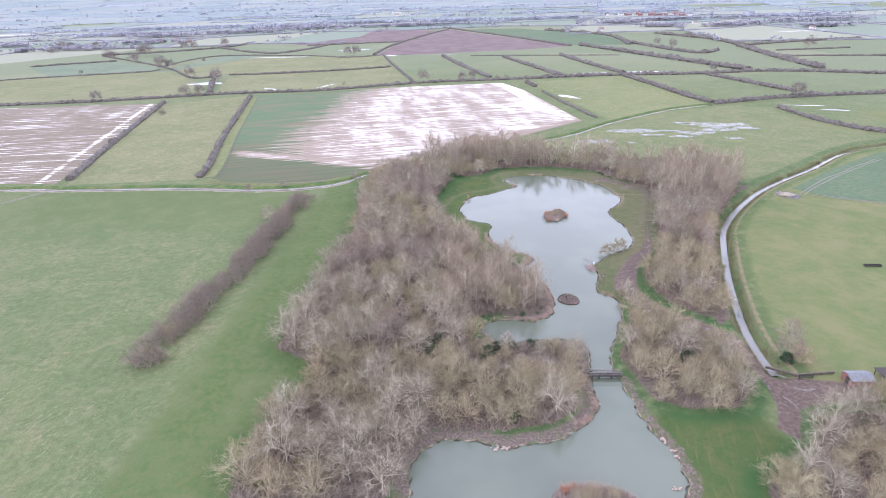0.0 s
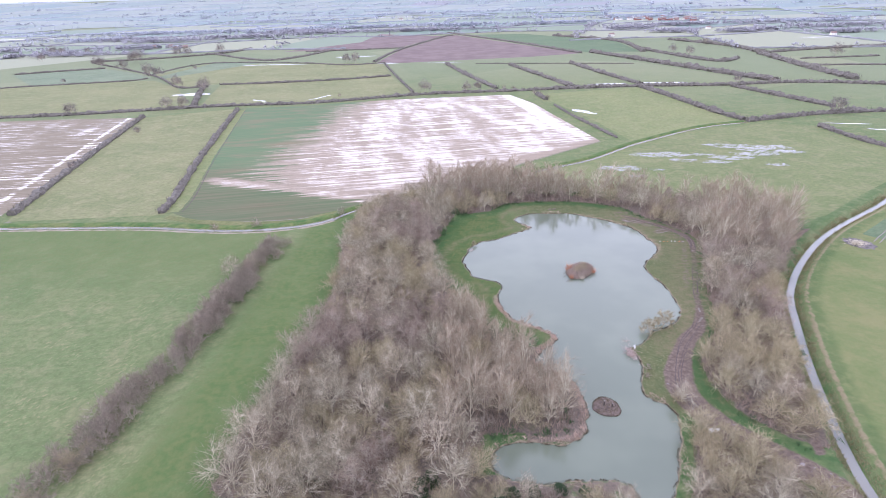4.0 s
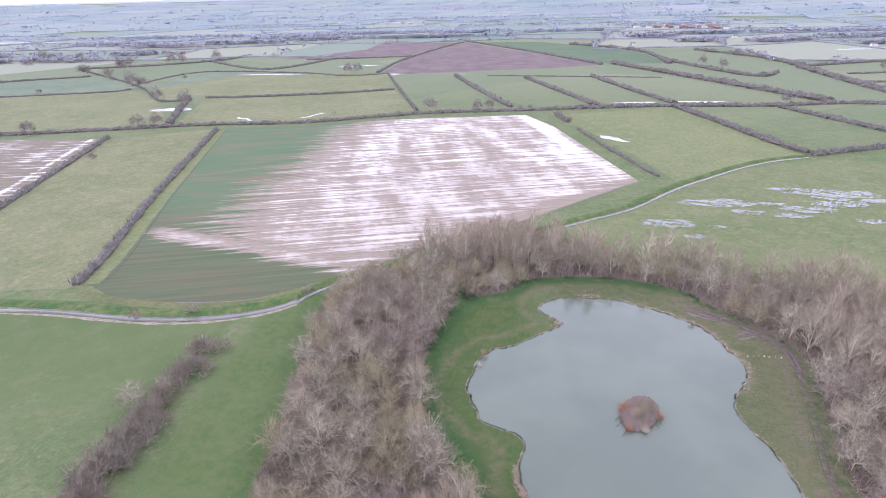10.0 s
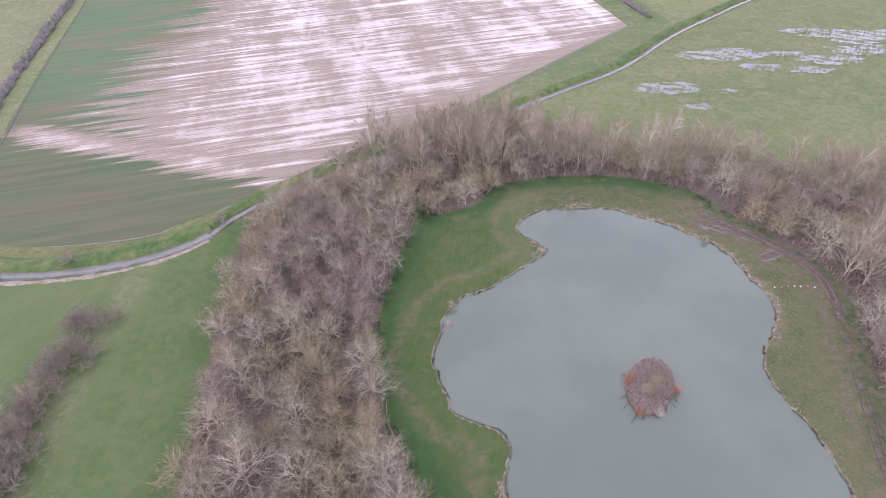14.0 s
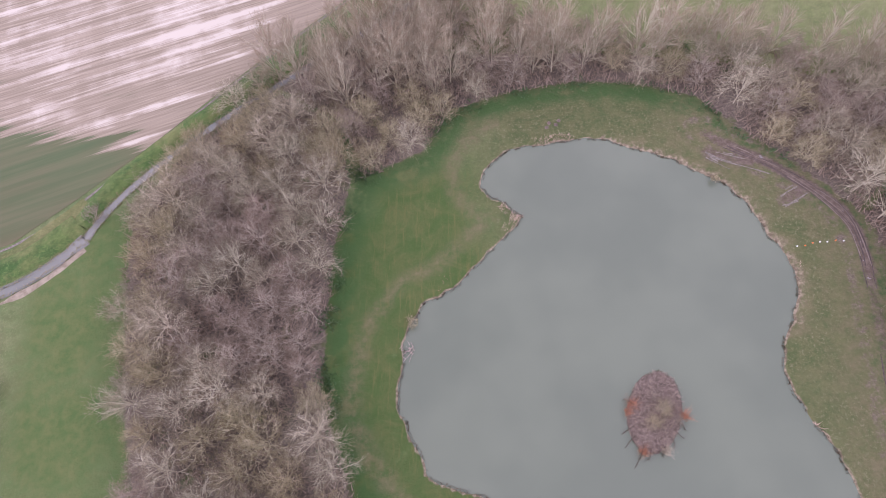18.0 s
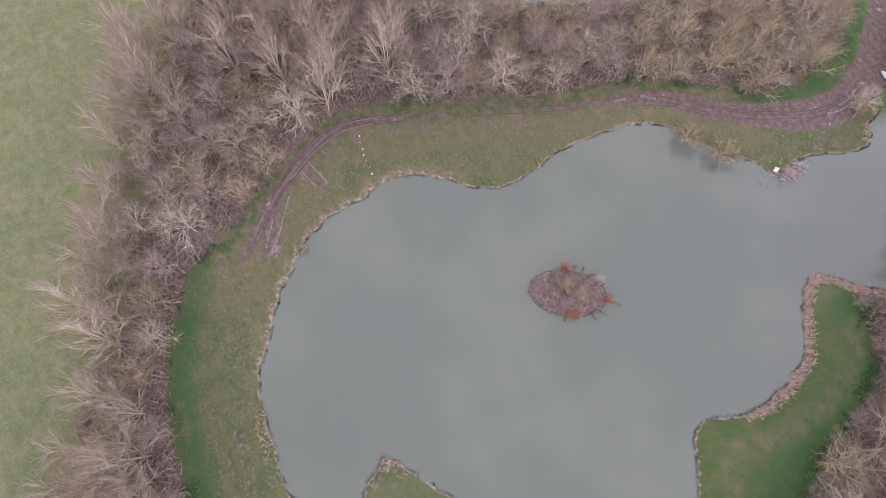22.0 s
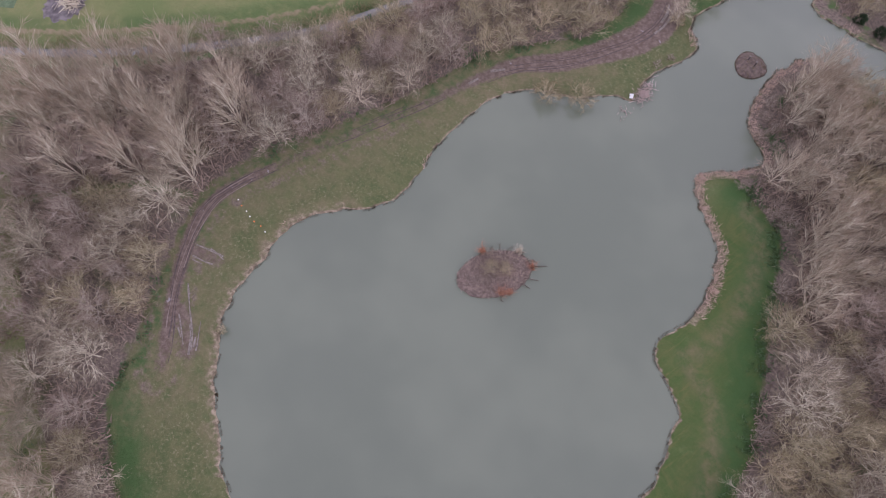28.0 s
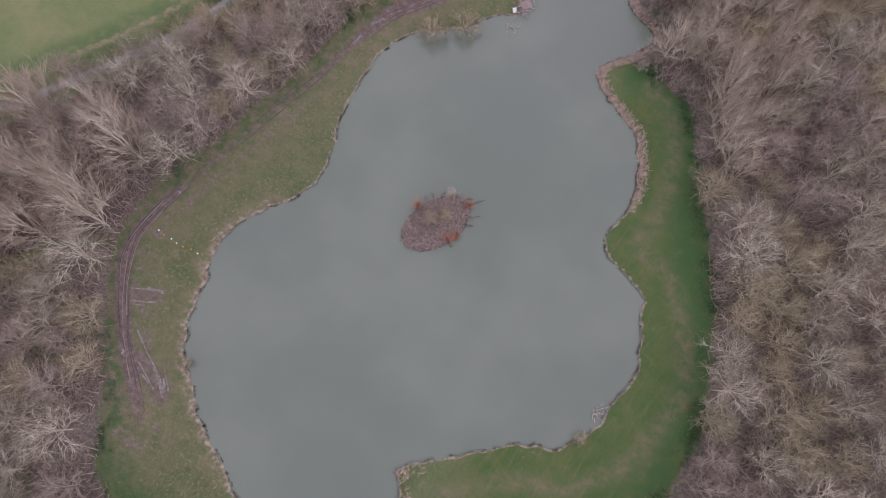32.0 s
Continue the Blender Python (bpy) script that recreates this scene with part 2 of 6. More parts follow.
def make_flooded(name, turn, west):
    """Sodden arable land: rows of standing silt-brown water, bare soil and thin green corn."""
    m = Mat(name, 0.95)
    rows = m.mapped((80.0, 2.4, 1.0) if west else (55.0, 2.6, 1.0), turn)
    fine = m.mapped((34.0, 0.9, 1.0) if west else (17.0, 0.55, 1.0), turn)
    streak = m.noise(1.0, 5, 0.62, rows)
    thread = m.noise(1.0, 4, 0.6, fine)
    broad = m.noise(1.0, 4, 0.55, m.mapped((13.0, 70.0, 1.0), turn))
    drift = m.math("SUBTRACT", streak, 0.5)
    level = m.math("ADD", m.math("MULTIPLY", streak, 0.76), m.math("MULTIPLY", thread, 0.24))
    level = m.math("ADD", level, m.math("MULTIPLY", m.math("SUBTRACT", broad, 0.5), 0.2 if west else 0.4))
    if not west:
        level = m.math("ADD", level, m.math("MULTIPLY", m.math("SUBTRACT", m.noise(5.0, 5, 0.65, warp=0.6), 0.5), 0.24))
    if west:
        area = sodden = m.span(m.axis("X"), -900.0, -600.0, 1.0, 1.0)
        level = m.math("SUBTRACT", level, 0.045)
        edge = m.math("ABSOLUTE", m.math("ADD", m.axis("X"), m.math("ADD", m.math("MULTIPLY", m.axis("Y"), 0.2), 162.0)))
        level = m.math("ADD", level, m.span(edge, 0.5, 3.0, 0.09, 0.0))
    else:
        e = m.math("SUBTRACT", m.axis("X"), m.math("MULTIPLY", m.axis("Y"), 0.1))
        east = m.span(m.math("ADD", e, m.math("MULTIPLY", drift, 90.0)), -178.0, -92.0)
        south = m.math("ADD", m.axis("Y"), m.math("MULTIPLY", m.axis("X"), 0.395))
        north = m.span(m.math("ADD", south, m.math("MULTIPLY", drift, 34.0)), 286.0, 314.0)
        area = m.math("MULTIPLY", east, north)
        reach = m.math("ADD", south, m.math("MULTIPLY", drift, 22.0))
        tongue = m.math("MULTIPLY", m.span(m.math("ABSOLUTE", m.math("SUBTRACT", reach, 298.0)), 1.0, 10.0, 1.0, 0.0), m.span(m.axis("X"), -142.0, -118.0))
        area = m.math("MAXIMUM", area, tongue)
        bankward = m.math("ADD", m.math("MULTIPLY", m.math("ADD", m.axis("X"), 37.0), -0.605), m.math("MULTIPLY", m.math("SUBTRACT", m.axis("Y"), 305.0), 0.797))
        sodden = area
        area = m.math("MULTIPLY", area, m.span(m.math("ADD", bankward, m.math("MULTIPLY", drift, 40.0)), 3.0, 15.0, 0.45, 1.0))
        level = m.math("ADD", level, m.math("MULTIPLY", m.math("SUBTRACT", area, 0.95), 0.34))
        edge = m.math("ABSOLUTE", m.math("SUBTRACT", m.math("ADD", m.axis("X"), m.math("MULTIPLY", m.axis("Y"), 0.17)), 164.0))
        level = m.math("ADD", level, m.math("MULTIPLY", m.span(edge, 3.0, 9.0, 0.1, 0.0), area))
    water = m.span(level, 0.5, 0.55) if west else m.span(level, 0.42, 0.63)
    soil = m.mix(m.span(thread, 0.3, 0.7), *(((0.15, 0.125, 0.085), (0.23, 0.19, 0.135)) if west else ((0.218, 0.176, 0.13), (0.315, 0.256, 0.194))))
    corn = m.mix(m.span(streak, 0.3, 0.7), (0.082, 0.138, 0.066), (0.118, 0.152, 0.074))
    corn = m.mix(m.span(m.noise(1.0, 4, 0.6, m.mapped((45.0, 14.0, 1.0), turn)), 0.42, 0.75), corn, (0.165, 0.138, 0.082))
    if not west:
        corn = m.mix(m.span(m.math("ADD", south, m.math("MULTIPLY", drift, 30.0)), 270.0, 345.0, 0.62, 0.0), corn, m.mix(m.span(streak, 0.38, 0.62), (0.08, 0.088, 0.042), (0.116, 0.1, 0.058)))
    bare = m.span(m.math("ADD", sodden, m.math("MULTIPLY", m.math("SUBTRACT", level, 0.42), 1.1)), 0.0, 0.6)
    m.colour(m.mix(water, m.mix(bare, corn, soil), m.mix(m.span(level, 0.5, 0.64), (0.38, 0.312, 0.246), (0.5, 0.437, 0.37))))
    return m.rough(m.span(water, 0.0, 1.0, 0.95, 0.16)).bump(m.math("MULTIPLY", thread, m.math("SUBTRACT", 1.0, water)), 0.4, 0.1).m


def make_splashed(name, wet, pool_colour=(0.23, 0.225, 0.225)):
    """Pasture with rain water lying in it, in streaks along the old tractor lines."""
    m = Mat(name, 0.95, spec=0.3)
    c, tuft = grass_colour(m, (0.125, 0.155, 0.058), (0.168, 0.185, 0.076), (0.22, 0.205, 0.108))
    pool = m.math("ADD", m.math("MULTIPLY", m.noise(1.0, 5, 0.65, m.mapped((7.0, 2.4, 1.0), -32.0)), 0.6), m.math("MULTIPLY", m.noise(1.0, 4, 0.6, m.mapped((6.0, 0.9, 1.0), 52.0)), 0.4))
    water = m.span(pool, wet - 0.04, wet + 0.1)
    m.colour(m.mix(water, c, pool_colour))
    return m.rough(m.span(water, 0.0, 1.0, 0.95, 0.22)).m


def make_water(name, a, b, rough=0.06):
    m = Mat(name, rough, spec=0.5)
    m.p.inputs["IOR"].default_value = 1.6
    m.colour(m.mix(m.span(m.noise(28.0, 3, 0.5), 0.35, 0.65), a, b))
    ripple = m.math("ADD", m.noise(0.7, 3), m.math("MULTIPLY", m.noise(6.0, 2), 1.5))
    return m.bump(ripple, 0.05, 0.02).m


def make_twig(name, a, b, c):
    m = Mat(name, 0.9, spec=0.15)
    tone = m.mix(m.chance(), a, b)
    rosy = m.math("FRACT", m.math("MULTIPLY", m.chance(), 7.3))
    tone = m.mix(m.span(rosy, 0.5, 1.0, 0.0, 0.6), tone, (a[0] * 1.02, a[1] * 0.91, a[2] * 0.92))
    return m.colour(m.mix(m.math("MULTIPLY", m.island(), 0.7), tone, c)).m


def make_plain(name, a, b, size=1.0, rough=0.85, metal=0.0, relief=0.0):
    m = Mat(name, rough, metal)
    f = m.noise(size, 5, 0.65)
    m.colour(m.mix(m.span(f, 0.32, 0.68), a, b))
    if relief:
        m.bump(f, 0.6, relief)
    return m.m


GROUND = make_ground()
PASTURE = make_grass("pasture", (0.163, 0.182, 0.084), (0.22, 0.222, 0.112), (0.28, 0.255, 0.15), 55.0)
MEADOW = make_grass("meadow", (0.16, 0.19, 0.08), (0.205, 0.22, 0.098), (0.255, 0.24, 0.13), 70.0)
MINT = make_grass("drilled_corn", (0.14, 0.185, 0.115), (0.19, 0.225, 0.14), (0.22, 0.23, 0.16), 50.0)
CORN = make_grass("young_corn", (0.1, 0.15, 0.082), (0.125, 0.172, 0.095), (0.16, 0.18, 0.105), 60.0)
ROUGHGRASS = make_grass("rough_yellow_grass", (0.12, 0.14, 0.056), (0.165, 0.17, 0.07), (0.21, 0.19, 0.095), 12.0)
BANKSIDE = make_grass("rank_bank_grass", (0.06, 0.118, 0.036), (0.115, 0.16, 0.052), (0.22, 0.2, 0.09), 5.0)
PLOUGH = make_plain("ploughed_red_earth", (0.118, 0.082, 0.076), (0.172, 0.124, 0.113), 30.0)
FLOODED = make_flooded("flooded_corn_rows", 10.0, False)
FLOODED_WEST = make_flooded("flooded_stubble_rows", 6.0, True)
SPLASHED = make_splashed("waterlogged_pasture", 0.69)
POOLED = make_splashed("pooled_pasture", 0.475)
LAKE = make_water("silty_lake_water", (0.106, 0.125, 0.088), (0.128, 0.148, 0.104), 0.02)
DITCHWATER = make_water("ditch_water", (0.13, 0.132, 0.115), (0.19, 0.185, 0.165), 0.05)
SHEET = make_splashed("standing_flood_water", 0.4, (0.42, 0.41, 0.4))
BARK = make_twig("pale_bark", (0.56, 0.505, 0.385), (0.4, 0.352, 0.26), (0.64, 0.585, 0.455))
DARKBARK = make_twig("alder_bark", (0.4, 0.345, 0.28), (0.47, 0.405, 0.33), (0.35, 0.3, 0.242))
WARMBARK = make_twig("olive_bark", (0.54, 0.474, 0.325), (0.41, 0.358, 0.25), (0.59, 0.525, 0.37))
TWIG = {
    "holly": make_twig("holly_leaves", (0.03, 0.055, 0.028), (0.045, 0.075, 0.035), (0.06, 0.09, 0.045)),
    "elm": make_twig("field_tree_twigs", (0.17, 0.148, 0.146), (0.14, 0.125, 0.124), (0.2, 0.174, 0.17)),
    "ash": make_twig("ash_twigs", (0.282, 0.243, 0.168), (0.19, 0.157, 0.117), (0.31, 0.272, 0.19)),
    "willow": make_twig("willow_twigs", (0.325, 0.28, 0.165), (0.23, 0.193, 0.122), (0.352, 0.308, 0.18)),
    "alder": make_twig("alder_twigs", (0.3, 0.238, 0.182), (0.265, 0.207, 0.162), (0.235, 0.182, 0.142)),
    "poplar": make_twig("poplar_twigs", (0.345, 0.283, 0.203), (0.268, 0.215, 0.158), (0.378, 0.312, 0.226)),
    "thorn": make_twig("hawthorn_twigs", (0.245, 0.207, 0.162), (0.31, 0.26, 0.2), (0.2, 0.17, 0.134)),
    "sallow": make_twig("sallow_twigs", (0.3, 0.26, 0.15), (0.26, 0.22, 0.13), (0.34, 0.3, 0.18)),
}
HEDGE = make_plain("bare_hedge", (0.096, 0.086, 0.074), (0.165, 0.146, 0.124), 2.0)
# Far trees: distance haze is put into both colours, stronger in the second.
HAZEWOOD = make_plain("haze_tinted_woods", (0.33, 0.32, 0.345), (0.42, 0.405, 0.435), 25.0)
HAZIERWOOD = make_plain("hazy_woods", (0.37, 0.385, 0.435), (0.44, 0.45, 0.5), 25.0)
REED = make_twig("dead_reed", (0.5, 0.37, 0.29), (0.42, 0.31, 0.24), (0.56, 0.44, 0.35))
NETTLE = make_twig("nettle_leaves", (0.045, 0.1, 0.04), (0.06, 0.118, 0.045), (0.12, 0.165, 0.085))
SEDGE = make_twig("dark_bank_sedge", (0.11, 0.088, 0.06), (0.15, 0.12, 0.08), (0.09, 0.085, 0.05))
OSIER = make_twig("orange_willow_shoots", (0.5, 0.22, 0.125), (0.46, 0.22, 0.13), (0.54, 0.29, 0.18))
SCRUB = make_twig("bramble", (0.32, 0.25, 0.2), (0.39, 0.305, 0.25), (0.22, 0.18, 0.13))
STONE = make_plain("bank_stone", (0.26, 0.2, 0.16), (0.42, 0.33, 0.27), 0.5, relief=0.03)
OLDSTONE = make_plain("mossy_dark_stone", (0.1, 0.085, 0.065), (0.19, 0.16, 0.125), 0.5, relief=0.03)
RUT = make_plain("wheel_rut_mud", (0.06, 0.046, 0.042), (0.115, 0.09, 0.082), 0.5)
PALERUT = make_plain("wet_rut_mud", (0.12, 0.102, 0.084), (0.24, 0.208, 0.18), 0.5, 0.6)
PALECREST = make_plain("dried_rut_mud", (0.17, 0.132, 0.112), (0.245, 0.195, 0.168), 0.4)
PLANK = make_plain("weathered_plank", (0.16, 0.14, 0.12), (0.28, 0.25, 0.22), 0.3)
DARKPLANK = make_plain("wet_dark_plank", (0.045, 0.04, 0.036), (0.09, 0.08, 0.07), 0.3)
REDBRICK = make_plain("red_brick", (0.26, 0.12, 0.1), (0.34, 0.17, 0.14), 0.3)
SLATE = make_plain("grey_sheet_roof", (0.17, 0.18, 0.19), (0.24, 0.25, 0.26), 1.0, 0.7)
WHITE = make_plain("white_gelcoat", (0.8, 0.8, 0.79), (0.72, 0.72, 0.7), 0.3, 0.4)
ORANGE = make_plain("orange_plastic", (0.75, 0.2, 0.05), (0.7, 0.17, 0.05), 0.2, 0.5)
RENDERED = make_plain("pale_render", (0.7, 0.66, 0.6), (0.78, 0.75, 0.7), 3.0)
TILE = make_plain("clay_tile", (0.2, 0.14, 0.125), (0.26, 0.185, 0.165), 2.0)
GLASS = make_plain("dark_window", (0.04, 0.045, 0.05), (0.06, 0.065, 0.07), 1.0, 0.1)


# ---- plan ----
def inside(xs, ys, poly):
    """Which of the points lie in the polygon."""
    hit = np.zeros(xs.shape, bool)
    for (x0, y0), (x1, y1) in zip(poly, poly[1:] + poly[:1]):
        cross = (y0 > ys) != (y1 > ys)
        hit ^= cross & (xs < (x1 - x0) * (ys - y0) / (y1 - y0 + 1e-12) + x0)
    return hit


def away(xs, ys, line, closed=False):
    """Distance of the points from a line of points."""
    best = np.full(xs.shape, 1e9)
    for (x0, y0), (x1, y1) in zip(line, line[1:] + (line[:1] if closed else [])):
        dx, dy = x1 - x0, y1 - y0
        u = np.clip(((xs - x0) * dx + (ys - y0) * dy) / (dx * dx + dy * dy + 1e-9), 0, 1)
        best = np.minimum(best, np.hypot(xs - x0 - u * dx, ys - y0 - u * dy))
    return best


def signed(xs, ys, poly):
    d = away(xs, ys, poly, True)
    return np.where(inside(xs, ys, poly), -d, d)


def smoothed(line, step, closed=False):
    """A smooth curve through the points, in steps of about that many metres."""
    n, out = len(line), []
    last = n if closed else n - 1
    for i in range(last):
        p = [Vector((*line[(i + k) % n if closed else min(max(i + k, 0), n - 1)], 0)) for k in (-1, 0, 1, 2)]
        count = max(1, round((p[2] - p[1]).length / step))
        for k in range(count):
            u = k / count
            q = 0.5 * (2 * p[1] + (p[2] - p[0]) * u + (2 * p[0] - 5 * p[1] + 4 * p[2] - p[3]) * u * u + (3 * p[1] - p[0] - 3 * p[2] + p[3]) * u ** 3)
            out.append((q.x, q.y))
    return out if closed else out + [tuple(line[-1])]


LAKE_NORTH = [(20.9, 220.8), (18.4, 223.1), (12.4, 226.2), (10, 231.2), (8.7, 237.1), (8.3, 240.5), (9.5, 245), (11.8, 251.4), (15.9, 256.5), (22.8, 258.9), (27.7, 262.7),
              (33.9, 266.6), (37.9, 270.1), (36.6, 273.3), (33.4, 276.9), (32.4, 280.4), (34.9, 283.5), (39.1, 286.5), (44.1, 286.6), (51.6, 285.9), (58.1, 285.7), (63.8, 281.8)]
LAKE_EAST = [(68.8, 278.7), (72, 276.2), (77.6, 270.6), (80.9, 266.2), (82.5, 260.1), (83.9, 251.1), (83.6, 245.8), (80.2, 240.2), (74.7, 233.6), (74.1, 224.1), (75.7, 219.2),
             (76.1, 213), (75.9, 204.8), (74.6, 199.2), (71.6, 194.6), (67.3, 191.5), (62.3, 188.4), (57.9, 183.7), (54.4, 181.8), (53.6, 179.4), (55, 175.4), (53.4, 170.2),
             (52, 165.2), (51.6, 160.8), (56, 157.2), (56, 151.2), (52.2, 141.1), (47.9, 132.1), (45.2, 125), (45.2, 118)]
POND = [(45.7, 111.7), (45.9, 105.9), (46.7, 100.1), (48.3, 95.6), (49.8, 91.4), (49.2, 86.7), (49.5, 83.7), (47.5, 79.6), (46, 66), (38, 58), (8, 57), (-4, 63), (-8, 73),
        (-7, 81.5), (-7.1, 88.8), (-6, 92.7), (-2.9, 95.4), (0.3, 97), (4.1, 97), (7.9, 96.4), (10.3, 95.1), (14, 94.4), (19.2, 95.4), (24.4, 96.1), (30.1, 99), (35.1, 103.5),
        (37.2, 107.3), (37.4, 111.5), (37.9, 117.4)]
LAKE_WEST = [(38.6, 119), (39.2, 124.1), (40.5, 130.5), (36.5, 135), (19.2, 134.6), (11.5, 138.7), (12, 143), (15.7, 145.9), (20.9, 146.3), (27.6, 145.3), (32.4, 147.5), (35, 152.7),
             (35.8, 157.9), (35.2, 164.9), (33.1, 170.4), (29.8, 172.6), (26.5, 174.8), (26.3, 177.3), (30.2, 182.2), (33.8, 186.6), (33.6, 189.3), (30.7, 192.3), (26.5, 194.8),
             (22.4, 198.6), (19.7, 205.1), (18.9, 210), (19.6, 215.1), (21, 218.2)]
SHORE = smoothed(LAKE_NORTH + LAKE_EAST + POND + LAKE_WEST, 1.2, True)
random.seed(3)
SHORE = [(x + 0.7 * (noise.noise((x * 0.45, y * 0.45, 0)) + 0.6 * noise.noise((x * 1.3, y * 1.3, 5))), y + 0.7 * (noise.noise((x * 0.45, y * 0.45, 9)) + 0.6 * noise.noise((x * 1.3, y * 1.3, 7)))) for x, y in SHORE]
CANAL = smoothed([(300, 340), (239, 319), (198.6, 289.2), (159.4, 261), (134, 236), (117.2, 214), (108.8, 196.4), (99.6, 173.5), (93, 154), (88.4, 138), (86.5, 125.6), (86.3, 118.6)], 3.0)
TRACK = smoothed([(80.6, 281.4), (84.3, 277.2), (91.3, 269.5), (96.5, 262.3), (98.9, 255.8), (98.3, 249.4), (94.9, 239.3), (89.5, 224.4), (84.6, 211.5), (80.8, 200.1), (77.1, 191.7), (70.8, 184.3),
                  (65.3, 175.6), (62.2, 168.3), (61.2, 161.6), (62.8, 154.8), (67.2, 147), (75.2, 138.1), (81.8, 129.1), (82.1, 122)], 2.0)
YARD = [(81, 130), (84.5, 123.5), (84.5, 117.5), (88, 115.1), (93.5, 113.9), (104, 112), (104, 106), (95.9, 106.7), (88.5, 105.7), (83.4, 103.9), (78, 94.5), (75.5, 98), (79.5, 105.4), (80.6, 111.7)]
WOODS = {
    "west": [(-44, 80), (-45.5, 95), (-41, 108), (-34, 120), (-36, 126), (-48, 134), (-47, 150), (-41.5, 182), (-37.5, 206), (-38, 236), (-40, 252), (-40, 278), (-39, 289.5), (-27.5, 304), (-9, 317),
             (6, 302.2), (7, 286.2), (1.7, 271.6), (-1.5, 256.6), (-3.6, 245.6), (-2.5, 236.1), (-0.4, 224.7), (4.6, 213.5), (9.2, 202.4), (16, 188.2), (25, 184.7), (25, 172.2), (31.5, 167.2), (32, 152.2),
             (26.9, 148.2), (10.9, 148.2), (8.6, 138.1), (14.4, 132.1), (34.4, 132.1), (37.8, 128.1), (36.5, 116), (33, 106), (26, 101), (14, 99), (-2, 100), (-10, 92), (-11, 80)],
    "north": [(-9, 317), (10, 328), (30, 334), (52, 322), (66, 313), (84, 306), (101, 300), (116, 295), (132, 287), (112, 262), (101.5, 256.2), (98, 263), (92.5, 273), (86.5, 282),
              (82.5, 290), (72, 296.6), (59, 300.4), (45, 301.2), (30, 299.2), (22.8, 289.7), (9, 286.2), (6, 302.2)],
    "east": [(132, 287), (147, 265), (131, 240), (115, 217), (107, 198.2), (98, 175.2), (90, 152.2), (86.2, 141.1), (77.8, 145.2), (71, 154.2), (68.5, 164.2), (70, 175.2), (77, 184.2), (83.5, 193.2),
             (86, 205.2), (89, 215.7), (93.5, 227.2), (98, 237.2), (101.5, 248.2), (101.5, 256.2), (112, 262)],
    "quay": [(47.5, 126), (53, 136), (58, 150), (66, 146), (73, 136), (78, 128), (77, 112), (70, 104.5), (58, 104.5), (50, 109)],
    "yardside": [(62, 76), (64, 83), (72, 86), (80, 92), (84, 99), (92, 103), (104, 103), (112, 95), (112, 76)],
}


def lift(x, y):
    """How far the land has risen towards the distant hills."""
    return 85.0 * np.clip((np.hypot(x, y) - 2600.0) / 2100.0, 0.0, 1.0) ** 1.6


def band(d, near, far):
    return np.clip((far - d) / (far - near), 0, 1)


# ---- ground ----
def object_of(name, verts, faces, material, smooth=False):
    me = bpy.data.meshes.new(name)
    me.from_pydata(verts, [], faces)
    if material:
        me.materials.append(material)
    if smooth:
        me.polygons.foreach_set("use_smooth", [True] * len(me.polygons))
    return me


def part(name, data, material, parent=None, label="", at=None):
    """Links a bmesh or a mesh as one object, under a thing or a part."""
    if isinstance(data, bmesh.types.BMesh):
        me = bpy.data.meshes.new(name)
        data.to_mesh(me)
        data.free()
        data = me
    if material and not data.materials:
        data.materials.append(material)
    ob = new(name, data)
    if parent:
        ob.parent = parent
    if at:
        ob.matrix_basis = at
    return tagged(ob, label) if label else ob


def ground_height(xs, ys):
    lake = signed(xs, ys, SHORE)
    canal = away(xs, ys, CANAL)
    z = np.where(lake < 0, -0.3 - np.minimum(1.6, -0.55 * lake), -0.3 + 0.3 * np.clip(lake / 1.3, 0, 1) ** 0.6)
    return np.minimum(z, np.clip((canal - 0.95) * 0.6 - 2.0, -2.6, 0.0)), lake, canal


